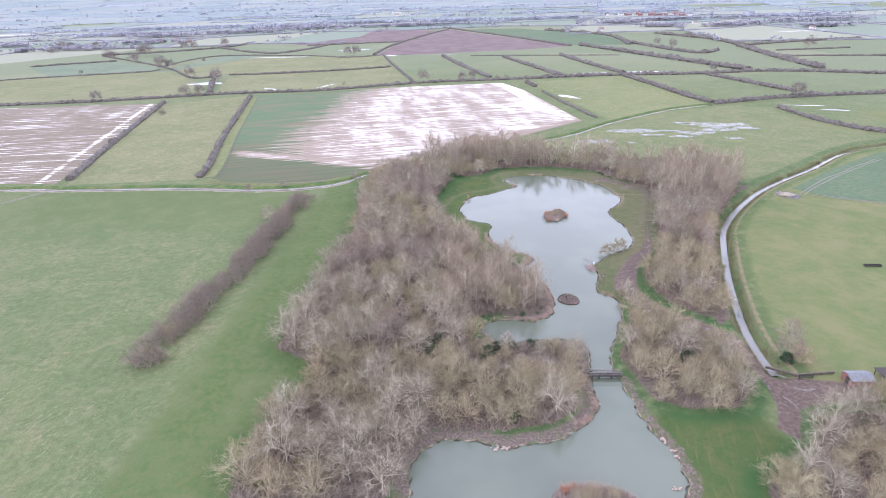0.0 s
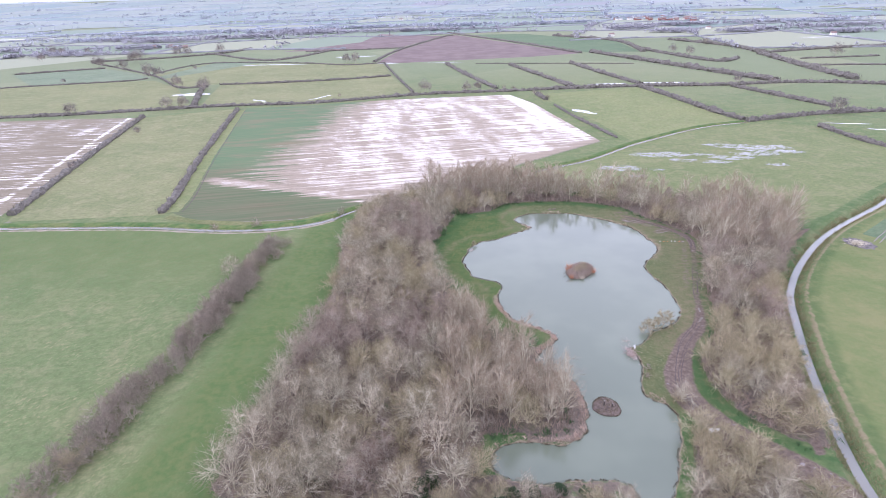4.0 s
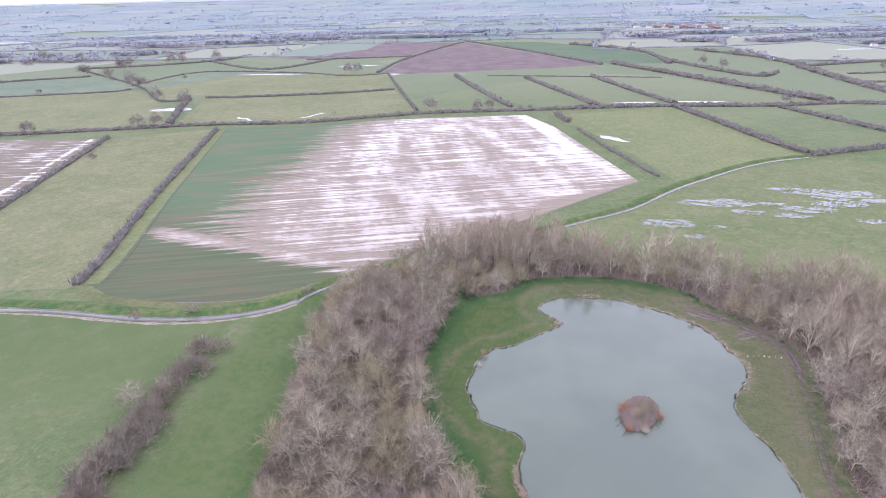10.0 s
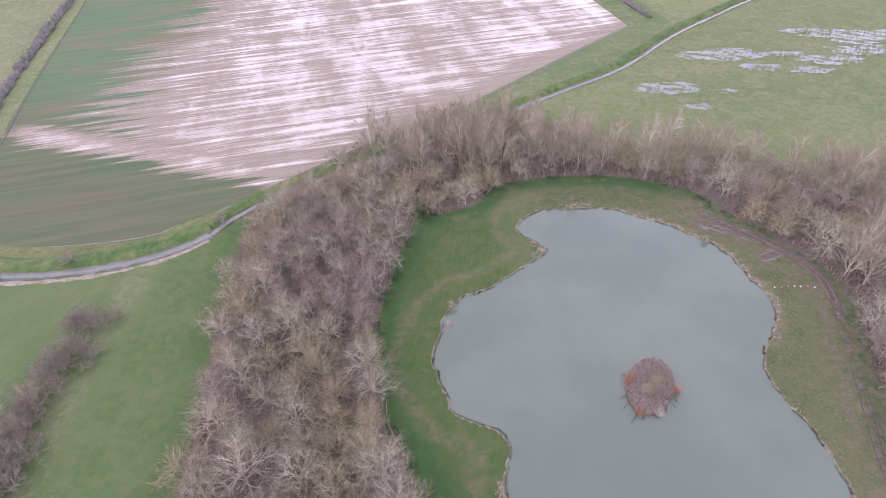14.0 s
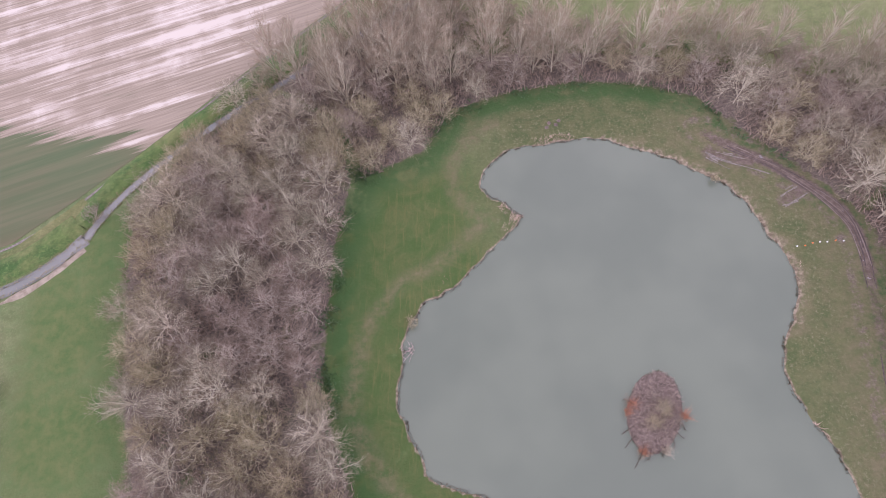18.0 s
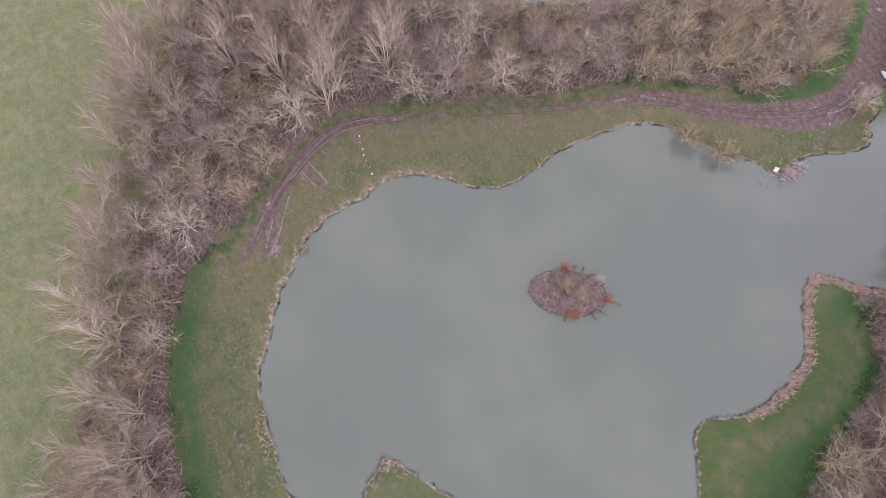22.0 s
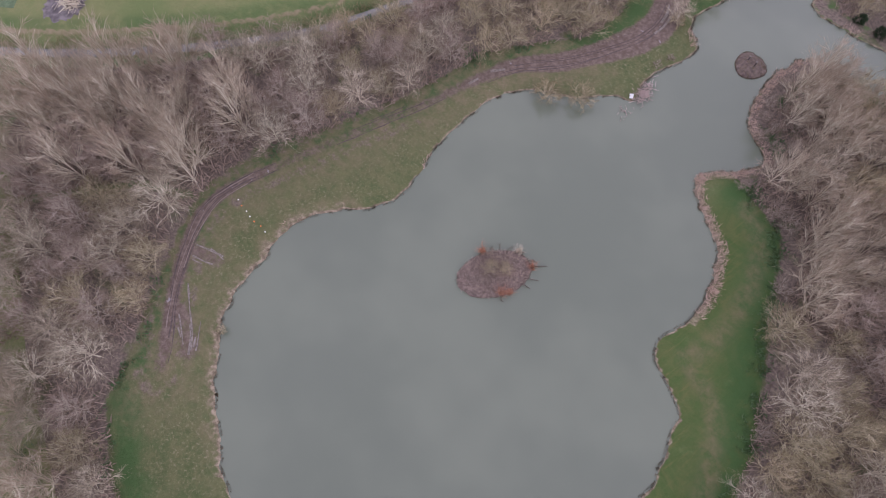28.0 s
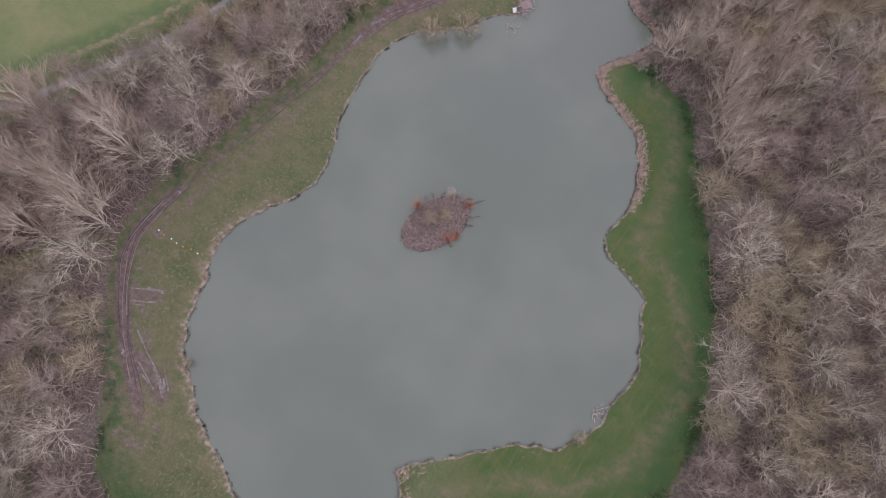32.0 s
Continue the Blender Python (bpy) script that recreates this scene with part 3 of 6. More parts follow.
def build_ground():
    def lines(parts):
        out = []
        for a, b, step in parts:
            out += list(np.arange(a, b, step))
        return out

    grow = [330, 380, 450, 550, 700, 900, 1200, 1600, 2100] + list(range(2400, 5000, 200))
    xs = np.array([-v for v in grow[::-1]] + lines([(-290, -120, 15), (-120, -50, 4), (-50, 112, 0.8), (112, 245, 1.6), (245, 330, 8)]) + grow)
    ys = np.array([-v for v in grow[::-1]] + lines([(-300, 40, 20), (40, 60, 4), (60, 300, 0.8), (300, 345, 1.8), (345, 640, 20)]) + [700, 800, 950, 1200, 1600, 2100] + list(range(2400, 5000, 200)))
    gx, gy = np.meshgrid(xs, ys)
    gz, lake, canal = ground_height(gx, gy)
    gz = gz + lift(gx, gy)
    nx, ny = len(xs), len(ys)
    verts = np.stack([gx, gy, gz], -1).reshape(-1, 3)
    idx = np.arange(nx * ny).reshape(ny, nx)
    quads = np.stack([idx[:-1, :-1], idx[:-1, 1:], idx[1:, 1:], idx[1:, :-1]], -1).reshape(-1, 4)
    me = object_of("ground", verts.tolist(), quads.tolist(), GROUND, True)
    track = away(gx, gy, TRACK)
    wood = np.full(gx.shape, 1e9)
    for poly in WOODS.values():
        wood = np.minimum(wood, signed(gx, gy, poly))
    yard = signed(gx, gy, YARD)
    south_track = band(gy, 186, 216)
    canal_x = np.interp(gy, [p[1] for p in CANAL[::-1]], [p[0] for p in CANAL[::-1]])
    churned = np.maximum(band(away(gx, gy, [(86, 272.5), (79.5, 275.5)]), 1.0, 3.4), band(away(gx, gy, [(93, 263.4), (89, 262)]), 0.8, 2.8))
    masks = {
        "mud": np.maximum(0.62 * churned, np.maximum(np.maximum(band(track - 1.1 * np.clip((200 - gy) / 14, 0, 1) - 1.2 * np.clip((180 - gy) / 10, 0, 1), 0.5, 2.3) * (0.5 + 0.5 * np.maximum(south_track, 0.85 * band(abs(gy - 262), 12, 22))), 0), np.maximum(band(yard, -0.5, 1.2), 0.8 * band(abs(canal - 6.6), 0.6, 1.8) * (gx < canal_x) * (gy > 140) * (gy < 262)))),
        "litter": np.maximum(np.maximum(0.42 * band(abs(track - 3.2), 0.8, 2.6) * (gy > 215) * (gx > 70), np.maximum(band(wood, -2.5, 0.8), 0.9 * (gx > 20) * (gx < 38) * (gy > 146) * (gy < 183) * (lake > 0))), np.maximum(0.62 * band(lake, 2.5, 6.0) * (gy < 137) * (gx < 44) * (lake > 0), 0.52 * band(lake, 2.2, 4.4) * (gy < 118) * (gx > 40) * (lake > 0))),
        "lush": np.maximum(band(abs(wood - 2.0), 1.0, 4.0 + 1.5 * (gx < 20)) * (wood > -1) * np.where(gx < -28, 0.35, 1.0), band(abs(canal - 6.0), 1.0, 3.0) * 0.6) * (lake > 0),
        "worn": np.maximum(0.9 * band(lake, 1.5, 4.0) * (gx > 60) * (gy > 236) * (gy < 284), np.maximum(band(abs(track), 3, 12) * (gx > 60) * (gy > 178), 0.75 * band(abs(lake - 6.5 - 1.5 * np.sin(gy * 0.11)), 0.6, 2.6) * (gx < 40) * (gy > 185))),
        "bank": np.maximum(np.maximum(0.5 * band(lake, 1.2, 4.0) * (gx > 60) * (gy > 238) * (gy < 286), np.maximum(band(lake, 0.0, 0.65), 0.62 * band(lake, 0.9, 2.8) * (gx > 14) * (gx < 36) * (gy > 183) * (gy < 213))), 0.0),
        "lawn": band(lake, 20, 26) * np.clip((42 - gx) / 16, 0, 1) * band(gy, 282, 296) * (gy > 178) + band(signed(gx, gy, [(44, 100), (52, 104), (72, 102), (76, 92), (66, 76), (48, 76)]), -1, 3),
        "olive": band(lake, 16, 24) * np.maximum(np.clip((gx - 26) / 16, 0, 1), np.clip((gy - 282) / 14, 0, 1)) * (gy > 150),
        "buff": band(abs(canal - 4.2), 0.4, 1.5) * (0.3 + 0.35 * (gx > canal_x)),
        "sunny": np.clip((gx - canal_x - 2.0) / 5.0, 0, 1) * np.clip((gy + 60) / 150, 0, 1) * (gy < 420) * np.clip((gx - 75) / 10, 0, 1),
        "tussocky": np.clip((-30 - gx) / 14, 0, 1) * np.clip((285 - gy) / 60, 0.25, 1),
        "damp": np.clip((gx + 66 - 0.06 * (gy - 200)) / 6, 0, 1) * (gx < -25) * np.clip((gy + 60) / 150, 0, 1) * (gy < 290) + 0.7 * np.clip((gy - 205) / 45, 0, 1) * (gy < 287) * (gx < -66) * np.clip((gx + 230) / 40, 0, 1),
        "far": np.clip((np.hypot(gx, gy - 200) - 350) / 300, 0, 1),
    }
    for name, values in masks.items():
        me.attributes.new(name, "FLOAT", "POINT").data.foreach_set("value", values.reshape(-1).astype(np.float32))
    return tagged(new("ground", me), "green turf with muddy tracks and leaf litter under the trees", "ground", kind="structure")


build_ground()


def sheet(name, outline, z, material, label, category):
    """A flat piece of land or water of any outline."""
    bm = bmesh.new()
    bmesh.ops.triangle_fill(bm, edges=[e for e in bm_loop(bm, outline, z)], use_beauty=True)
    for f in bm.faces:
        if f.normal.z < 0:
            f.normal_flip()
    return tagged(part(name, bm, material), label, category, kind="structure")


def bm_loop(bm, outline, z):
    vs = [bm.verts.new((x, y, z)) for x, y in outline]
    return [bm.edges.new((a, b)) for a, b in zip(vs, vs[1:] + vs[:1])]


def ribbon(line, width, z=0.0, crown=0.0, rough=0.0, across=2):
    """A strip along a line, flat or crowned."""
    verts, faces = [], []
    for i, (x, y) in enumerate(line):
        a, b = line[max(i - 1, 0)], line[min(i + 1, len(line) - 1)]
        d = Vector((b[0] - a[0], b[1] - a[1])).normalized()
        w = width * (1 + rough * noise.noise((x * 0.3, y * 0.3, 3)))
        for k in range(across + 1):
            s = k / across * 2 - 1
            verts.append((x - d.y * s * w / 2, y + d.x * s * w / 2, z + crown * (1 - s * s)))
    m = across + 1
    for i in range(len(line) - 1):
        for k in range(across):
            faces.append((i * m + k, (i + 1) * m + k, (i + 1) * m + k + 1, i * m + k + 1))
    return verts, faces


def strip(name, line, width, z, material, label, category, crown=0.0, rough=0.0, across=2):
    me = object_of(name, *ribbon(line, width, z, crown, rough, across), material, True)
    me.flip_normals() if me.polygons[0].normal.z < 0 else None
    return tagged(new(name, me), label, category, kind="structure")


sheet("water", [(-14, 52), (62, 52), (62, 172), (90, 205), (90, 292), (-14, 292)], -0.3, LAKE, "still grey-green silty lake water", "water")
strip("canal_water", CANAL, 3.4, -1.9, DITCHWATER, "narrow pale drainage canal between grass banks", "water")

# ---- fields ----
FLOOD_FIELD = [(-130, 300), (-136, 342), (-187, 562), (-115, 571), (-50, 588), (64, 598), (80, 553), (104, 413), (60, 377), (28, 350.5), (14, 341.5), (-11, 324.5), (-37, 305), (-50, 296), (-63, 288), (-78, 285.2), (-94, 285.5), (-115, 289)]
sheet("flooded_field", FLOOD_FIELD, 0.05, FLOODED, "flooded arable field with rows of silty standing water", "field")
sheet("strip_field", [(-203, 292), (-257, 534), (-187, 562), (-136, 342), (-131, 296)], 0.04, PASTURE, "yellow-green pasture between two bare hedges", "field")
sheet("west_flooded_field", [(-260, 300), (-210, 294), (-258, 533), (-330, 534), (-420, 530), (-420, 296)], 0.05, FLOODED_WEST, "waterlogged stubble field with pale water lines", "field")
sheet("splashed_pasture", [(40, 342), (58, 356), (88, 375), (117, 398), (140, 412), (170, 431), (196, 443), (220, 449), (256, 444), (262, 388), (286, 348), (238, 329), (194, 297), (166, 275), (150, 270), (128, 280), (100, 295), (70, 307), (30, 317), (26, 334)], 0.04, SPLASHED, "pasture with shallow pools of rain water", "field")
sheet("hillside_corn", [(168, 255), (205, 283), (246, 309), (330, 330), (360, 300), (330, 250), (215, 228), (180, 240)], 0.04, CORN, "blue-green field of young corn", "field")
sheet("square_pasture", [(92, 597), (100, 545), (112, 494), (118, 457), (124, 412), (140, 420), (170, 440), (196, 452), (218, 459), (211, 501), (203, 567), (194, 620)], 0.04, MEADOW, "smooth green pasture", "field")
sheet("ploughed_field", [(-95, 893), (-75, 1066), (2, 1344), (30, 1388), (210, 945), (135, 917), (-55, 884)], 0.06, PLOUGH, "ploughed reddish brown field", "field")
sheet("ploughed_strip", [(-285, 1102), (-78, 1116), (-2, 1372), (-151, 1490), (-167, 1265)], 0.06, PLOUGH, "ploughed reddish brown strip", "field")
sheet("far_corn", [(180, 1370), (315, 1134), (300, 945), (222, 957), (40, 1390)], 0.06, CORN, "dark green field of winter corn", "field")
sheet("west_pasture", [(-358, 768), (-396, 764), (-498, 740), (-640, 698), (-660, 560), (-420, 560), (-262, 570), (-235, 582), (-300, 700)], 0.05, PASTURE, "broad yellow-green pasture", "field")
sheet("long_pasture", [(-257, 719), (-62, 752), (-32, 628), (-120, 586), (-226, 578)], 0.05, PASTURE, "long yellow-green pasture", "field")
sheet("rise_pasture", [(-384, 820), (-356, 940), (-210, 910), (-86, 886), (-62, 756), (-258, 722), (-300, 705)], 0.05, PASTURE, "gently rising yellow-green pasture", "field")
sheet("mint_field", [(-498, 747), (-396, 772), (-374, 795), (-440, 865), (-501, 912), (-603, 864)], 0.1, MINT, "pale green field of winter corn in drilled rows", "field")
sheet("mint_strip", [(-370, 800), (-356, 775), (-268, 950), (-351, 945)], 0.1, MINT, "pale green field of winter corn in drilled rows", "field")
random.seed(17)
for level, (px, py, rx, ry) in enumerate(((132, 377, 17, 6), (100, 352, 12, 5), (117.6, 346.7, 5, 2.2), (105, 337, 5, 2.2), (192, 388, 20, 8), (206, 376, 9, 4), (186, 374, 14, 5), (169, 367, 13, 4.5), (156, 359, 7, 3), (139, 364, 7, 3.2), (186, 351, 6, 3), (155, 374, 7, 3), (173, 396, 8, 2.6))):
    ring = [(math.cos(k * 0.1571), math.sin(k * 0.1571)) for k in range(40)]
    rag = [1 + 0.5 * noise.noise((u * 1.3 + px, v * 1.3 + py, 0)) + 0.3 * noise.noise((u * 4 + px, v * 4, 5)) for u, v in ring]
    sheet("rain_pool", [(px + rx * u * k - 0.15 * ry * v, py + ry * v * k - 0.1 * rx * u) for (u, v), k in zip(ring, rag)], 0.07 + 0.006 * level, POOLED, "shallow rain pool streaked with drowned grass", "water")


# ---- plants ----
class Sticks:
    """Gathers tapered branches and thin twigs into one mesh."""

    def __init__(self):
        self.v, self.f = [], []

    def limb(self, a, b, ra, rb):
        d = (b - a).normalized()
        u = d.orthogonal().normalized()
        w = d.cross(u)
        n = len(self.v)
        for p, r in ((a, ra), (b, rb)):
            for k in range(3):
                t = k * 2.0944
                self.v.append(p + (u * math.cos(t) + w * math.sin(t)) * r)
        for k in range(3):
            j = (k + 1) % 3
            self.f.append((n + k, n + j, n + 3 + j, n + 3 + k))

    def branch(self, a, b, r):
        """A three-sided branch that runs out to a point."""
        d = (b - a).normalized()
        u = d.orthogonal().normalized() * r
        w = d.cross(u)
        n = len(self.v)
        self.v += [a + u, a - u * 0.5 + w * 0.866, a - u * 0.5 - w * 0.866, b]
        self.f += [(n, n + 1, n + 3), (n + 1, n + 2, n + 3), (n + 2, n, n + 3)]

    def twig(self, a, b, r):
        d = b - a
        side = d.cross(Vector((random.uniform(-1, 1), random.uniform(-1, 1), random.uniform(-0.3, 0.3))))
        if side.length < 1e-6:
            side = Vector((1, 0, 0))
        side = side.normalized() * r
        n = len(self.v)
        self.v += [a - side, a + side, b]
        self.f.append((n, n + 1, n + 2))

    def mesh(self, name, material):
        return object_of(name, [tuple(v) for v in self.v], self.f, material)


def spread(way, low, high):
    """A direction turned away from way by an angle in degrees."""
    axis = way.orthogonal().normalized()
    axis.rotate(Matrix.Rotation(random.uniform(0, 6.2832), 3, way))
    out = way.copy()
    out.rotate(Matrix.Rotation(radians(random.uniform(low, high)), 3, axis))
    return out.normalized()


def build_tree(kind, height, seed):
    """The trunk with its limbs, and the crown of twigs, of one bare tree.

    Limbs fan out from low forks to a lumpy dome; every branch and twig heads outwards."""
    random.seed(seed)
    wood, fine = Sticks(), Sticks()
    up = Vector((0, 0, 1))
    shape = {
        "ash": dict(stems=1, fork=(0.1, 0.36), wide=0.46, mid=0.3, low=-0.12, limbs=15, subs=8, forks=4, twigs=3, tips=1, bow=0.05),
        "willow": dict(stems=9, fork=(0.0, 0.1), wide=0.5, mid=0.24, low=-0.08, limbs=17, subs=7, forks=4, twigs=3, tips=1, bow=0.06),
        "alder": dict(stems=1, fork=(0.12, 0.6), wide=0.38, mid=0.34, low=-0.3, limbs=16, subs=7, forks=3, twigs=5, tips=0, bow=0.03),
        "poplar": dict(stems=1, fork=(0.1, 0.6), wide=0.24, mid=0.36, low=-0.25, limbs=16, subs=7, forks=3, twigs=4, tips=0, bow=0.03),
        "elm": dict(stems=1, fork=(0.15, 0.45), wide=0.45, mid=0.45, low=-0.3, limbs=15, subs=7, forks=4, twigs=3, tips=1, bow=0.04),
        "sallow": dict(stems=6, fork=(0.0, 0.06), wide=0.62, mid=0.25, low=-0.25, limbs=14, subs=6, forks=3, twigs=3, tips=1, bow=0.08),
        "thorn": dict(stems=5, fork=(0.0, 0.1), wide=0.5, mid=0.36, low=-0.4, limbs=11, subs=5, forks=3, twigs=5, tips=0, bow=0.04),
    }[kind]
    wide = shape["wide"] * height
    heart = Vector((0, 0, height * shape["mid"]))
    shift = Vector((seed * 1.7, seed * 0.9, 0))

    def skin(way):
        way = way.normalized()
        lump = 0.84 + 0.34 * noise.noise(way * 1.6 + shift) + 0.16 * noise.noise(way * 4.0 + shift)
        tall = height * (1 - shape["mid"]) if way.z > 0 else height * shape["mid"] * 0.9
        return heart + Vector((way.x * wide, way.y * wide, way.z * tall)) * lump

    def wobble(amount):
        return Vector((random.gauss(0, amount), random.gauss(0, amount), random.gauss(0, amount)))

    thick = height * 0.0095
    small = height / 11
    fat = {"elm": 1.5, "sallow": 1.3}.get(kind, 1.0)
    if shape["stems"] == 1:
        lean = spread(up, 0, 4)
        top = lean * height * (0.86 if kind in ("poplar", "alder") else 0.5)
        wood.limb(Vector((0, 0, -0.15)), top * 0.5, thick, thick * 0.65)
        wood.limb(top * 0.5, top, thick * 0.65, thick * 0.28)
    n = shape["limbs"]
    for k in range(n):
        z = 1.0 - (1.0 - shape["low"]) * (k + 0.5) / n
        turn = k * 2.39996 + random.uniform(-0.35, 0.35)
        flat = math.sqrt(max(0.0, 1 - z * z))
        way = Vector((math.cos(turn) * flat, math.sin(turn) * flat, z))
        tip = skin(way)
        f = random.uniform(*shape["fork"])
        if kind in ("poplar", "alder"):
            f = min(max(0.06, (tip.z / height) - (random.uniform(0.3, 0.55) if kind == "poplar" else random.uniform(0.12, 0.3))), 0.8)
        start = (Vector((random.uniform(-0.5, 0.5) * small, random.uniform(-0.5, 0.5) * small, f * height - 0.15)) if shape["stems"] > 1 else lean * height * f)
        loose = 0.5 if kind == "poplar" else 1.0
        mid = start.lerp(tip, 0.5) + up * height * shape["bow"] + wobble(0.034 * height * loose)
        end = start.lerp(tip, 0.78) + wobble(0.03 * height * loose)
        knee = start.lerp(mid, 0.55) + wobble(0.022 * height * loose)
        elbow = mid.lerp(end, 0.5) + wobble(0.02 * height * loose)
        rl = thick * (0.34 if kind == "poplar" else 0.5 if shape["stems"] == 1 else 0.52)
        bends = (start, knee, mid, elbow, end)
        for i, (r0, r1) in enumerate(((1.0, 0.8), (0.8, 0.62), (0.62, 0.46), (0.46, 0.28))):
            wood.limb(bends[i], bends[i + 1], rl * r0, rl * r1)
        open_low, open_high = (8, 24) if kind == "poplar" else (20, 58)
        for j in range(shape["subs"]):
            g = 0.16 + 0.84 * (j + random.random()) / shape["subs"]
            i = min(3, int(g * 4))
            p = bends[i].lerp(bends[i + 1], g * 4 - i)
            along = (bends[i + 1] - bends[i]).normalized()
            course = (spread(along, open_low, open_high) + way * 0.2 + up * 0.12).normalized()
            q = p + course * height * random.uniform(0.14, 0.26) * (1.2 - 0.45 * g)
            rs = (0.034 if kind == "poplar" else 0.042) * (0.5 + 0.5 * small) * (1.2 - 0.45 * g)
            bent = p.lerp(q, random.uniform(0.35, 0.6)) + wobble(0.016 * height * loose)
            wood.limb(p, bent, rs, rs * 0.7)
            wood.branch(bent, q, rs * 0.7)
            for i in range(shape["forks"]):
                u = random.uniform(0.2, 1.6)
                a = p.lerp(bent, u) if u < 1 else bent.lerp(q, u - 1)
                turned = (spread(course, open_low, open_high) + up * 0.1).normalized()
                e = a + turned * random.uniform(1.0, 2.3) * small
                wood.twig(a, e, rs * 0.72)
                for _ in range(shape["twigs"]):
                    c = a.lerp(e, random.uniform(0.2, 1.0))
                    tip_way = (spread(turned, *((12, 40) if kind == "poplar" else (18, 62))) + up * 0.08).normalized()
                    f = c + tip_way * random.uniform(0.5, 1.5) * small
                    fine.twig(c, f, 0.029 * fat)
                    for _ in range(shape["tips"]):
                        fine.twig(c.lerp(f, random.uniform(0.2, 0.8)), f + spread(tip_way, 30, 80) * random.uniform(0.2, 0.6) * small, 0.02 * fat)
    return wood.mesh("trunk", {"willow": WARMBARK, "sallow": WARMBARK, "thorn": DARKBARK, "alder": DARKBARK, "elm": DARKBARK}.get(kind, BARK)), fine.mesh("crown", TWIG[kind])


TREE_WORDS = {
    "ash": ("ash_tree", "bare grey-brown ash tree with a wide open crown", "tree"),
    "willow": ("willow_tree", "bare olive-brown willow with many upright stems", "tree"),
    "alder": ("alder_tree", "bare purplish alder with dense fine twigs", "tree"),
    "poplar": ("poplar_tree", "tall narrow leafless poplar of pinkish brown twigs", "tree"),
    "elm": ("field_tree", "lone bare grey-brown field tree", "tree"),
    "sallow": ("sallow_bush", "olive-green sallow bush hanging over the water", "bush"),
    "thorn": ("hawthorn_bush", "low dark leafless hawthorn bush", "bush"),
}
STOCK = {}
for kind, sizes in (("ash", (12, 14, 11, 13)), ("willow", (9.5, 10.5, 8.5, 10)), ("alder", (11, 9.5, 12, 10.5)), ("poplar", (15, 16.5, 14, 15)), ("thorn", (4.6, 5.4, 4.0, 5.0)), ("sallow", (3.6, 4.2, 3.2, 3.9)), ("elm", (12, 14, 11, 13))):
    STOCK[kind] = [(build_tree(kind, h, 40 + 7 * i + len(kind)), h) for i, h in enumerate(sizes)]


def plant(kind, x, y, size=1.0, which=None, group="", z=0.0):
    """One bare tree or bush, standing on the ground."""
    name, label, category = TREE_WORDS[kind]
    pick = random.randrange(4) if which is None else which
    m = pose(x, y, z, random.uniform(-3, 3), random.uniform(-3, 3), random.uniform(0, 360)) @ Matrix.Diagonal((size * random.uniform(0.9, 1.1), size * random.uniform(0.9, 1.1), size, 1))
    (trunk, crown), _ = STOCK[kind][pick]
    root = new(name)
    root.empty_display_size = 0.5
    part("trunk", trunk, None, root)
    part("crown", crown, None, root)
    root.matrix_basis = m
    return tagged(root, label, category, group)


ROOM = {"ash": 5.7, "willow": 5.3, "alder": 4.5, "poplar": 3.5, "thorn": 3.3}


def scatter(poly, seed, choose, group):
    """Plants trees over a piece of the plan, each kind with the room it needs."""
    random.seed(seed)
    xs, ys = [p[0] for p in poly], [p[1] for p in poly]
    tries = int((max(xs) - min(xs)) * (max(ys) - min(ys)) * 0.6)
    pts = [(random.uniform(min(xs), max(xs)), random.uniform(min(ys), max(ys))) for _ in range(tries)]
    ax, ay = np.array([p[0] for p in pts]), np.array([p[1] for p in pts])
    d = signed(ax, ay, poly)
    ok = (d < -1.2) & (signed(ax, ay, SHORE) > 1.0) & (away(ax, ay, CANAL) > 4.5) & (away(ax, ay, TRACK) > 3.2)
    grid = {}
    for (x, y), good, depth in zip(pts, ok, d):
        if not good:
            continue
        kind, size = choose(x, y, depth)
        room = ROOM[kind] * (0.55 + 0.45 * size)
        cell = (int(x // 5), int(y // 5))
        if any((x - u) ** 2 + (y - v) ** 2 < (0.5 * (room + r)) ** 2 for i in (-1, 0, 1) for j in (-1, 0, 1) for u, v, r in grid.get((cell[0] + i, cell[1] + j), ())):
            continue
        grid.setdefault(cell, []).append((x, y, room))
        plant(kind, x, y, size, group=group)


def west_mix(x, y, depth):
    patch = noise.noise((x * 0.035, y * 0.035, 2.0))
    r = random.random()
    if depth > -3.0 and r < 0.3:
        return "thorn", random.uniform(0.8, 1.2)
    if 116 < y < 134 and x > 4:
        return ("willow", random.uniform(0.5, 0.72)) if r < 0.6 else ("ash", random.uniform(0.45, 0.6))
    if y < 128 and r < 0.45:
        return "willow", random.uniform(0.8, 1.1)
    if 148 < y < 200 and x > 2 and r < 0.75:
        return "poplar", random.uniform(0.72, 0.95)
    if patch > 0.1:
        return ("alder", random.uniform(0.8, 1.1)) if r < 0.45 else ("ash", random.uniform(0.8, 1.05))
    return ("ash", random.uniform(0.75, 1.1)) if r < 0.55 else ("willow", random.uniform(0.8, 1.15))


def north_mix(x, y, depth):
    r = random.random()
    if y > 303 - max(0, x - 80) * 0.45 and r < 0.78:
        return "poplar", random.uniform(0.85, 1.12)
    return ("willow", random.uniform(0.75, 1.0)) if r < 0.4 else ("ash", random.uniform(0.7, 0.95)) if r < 0.8 else ("alder", random.uniform(0.7, 0.9))


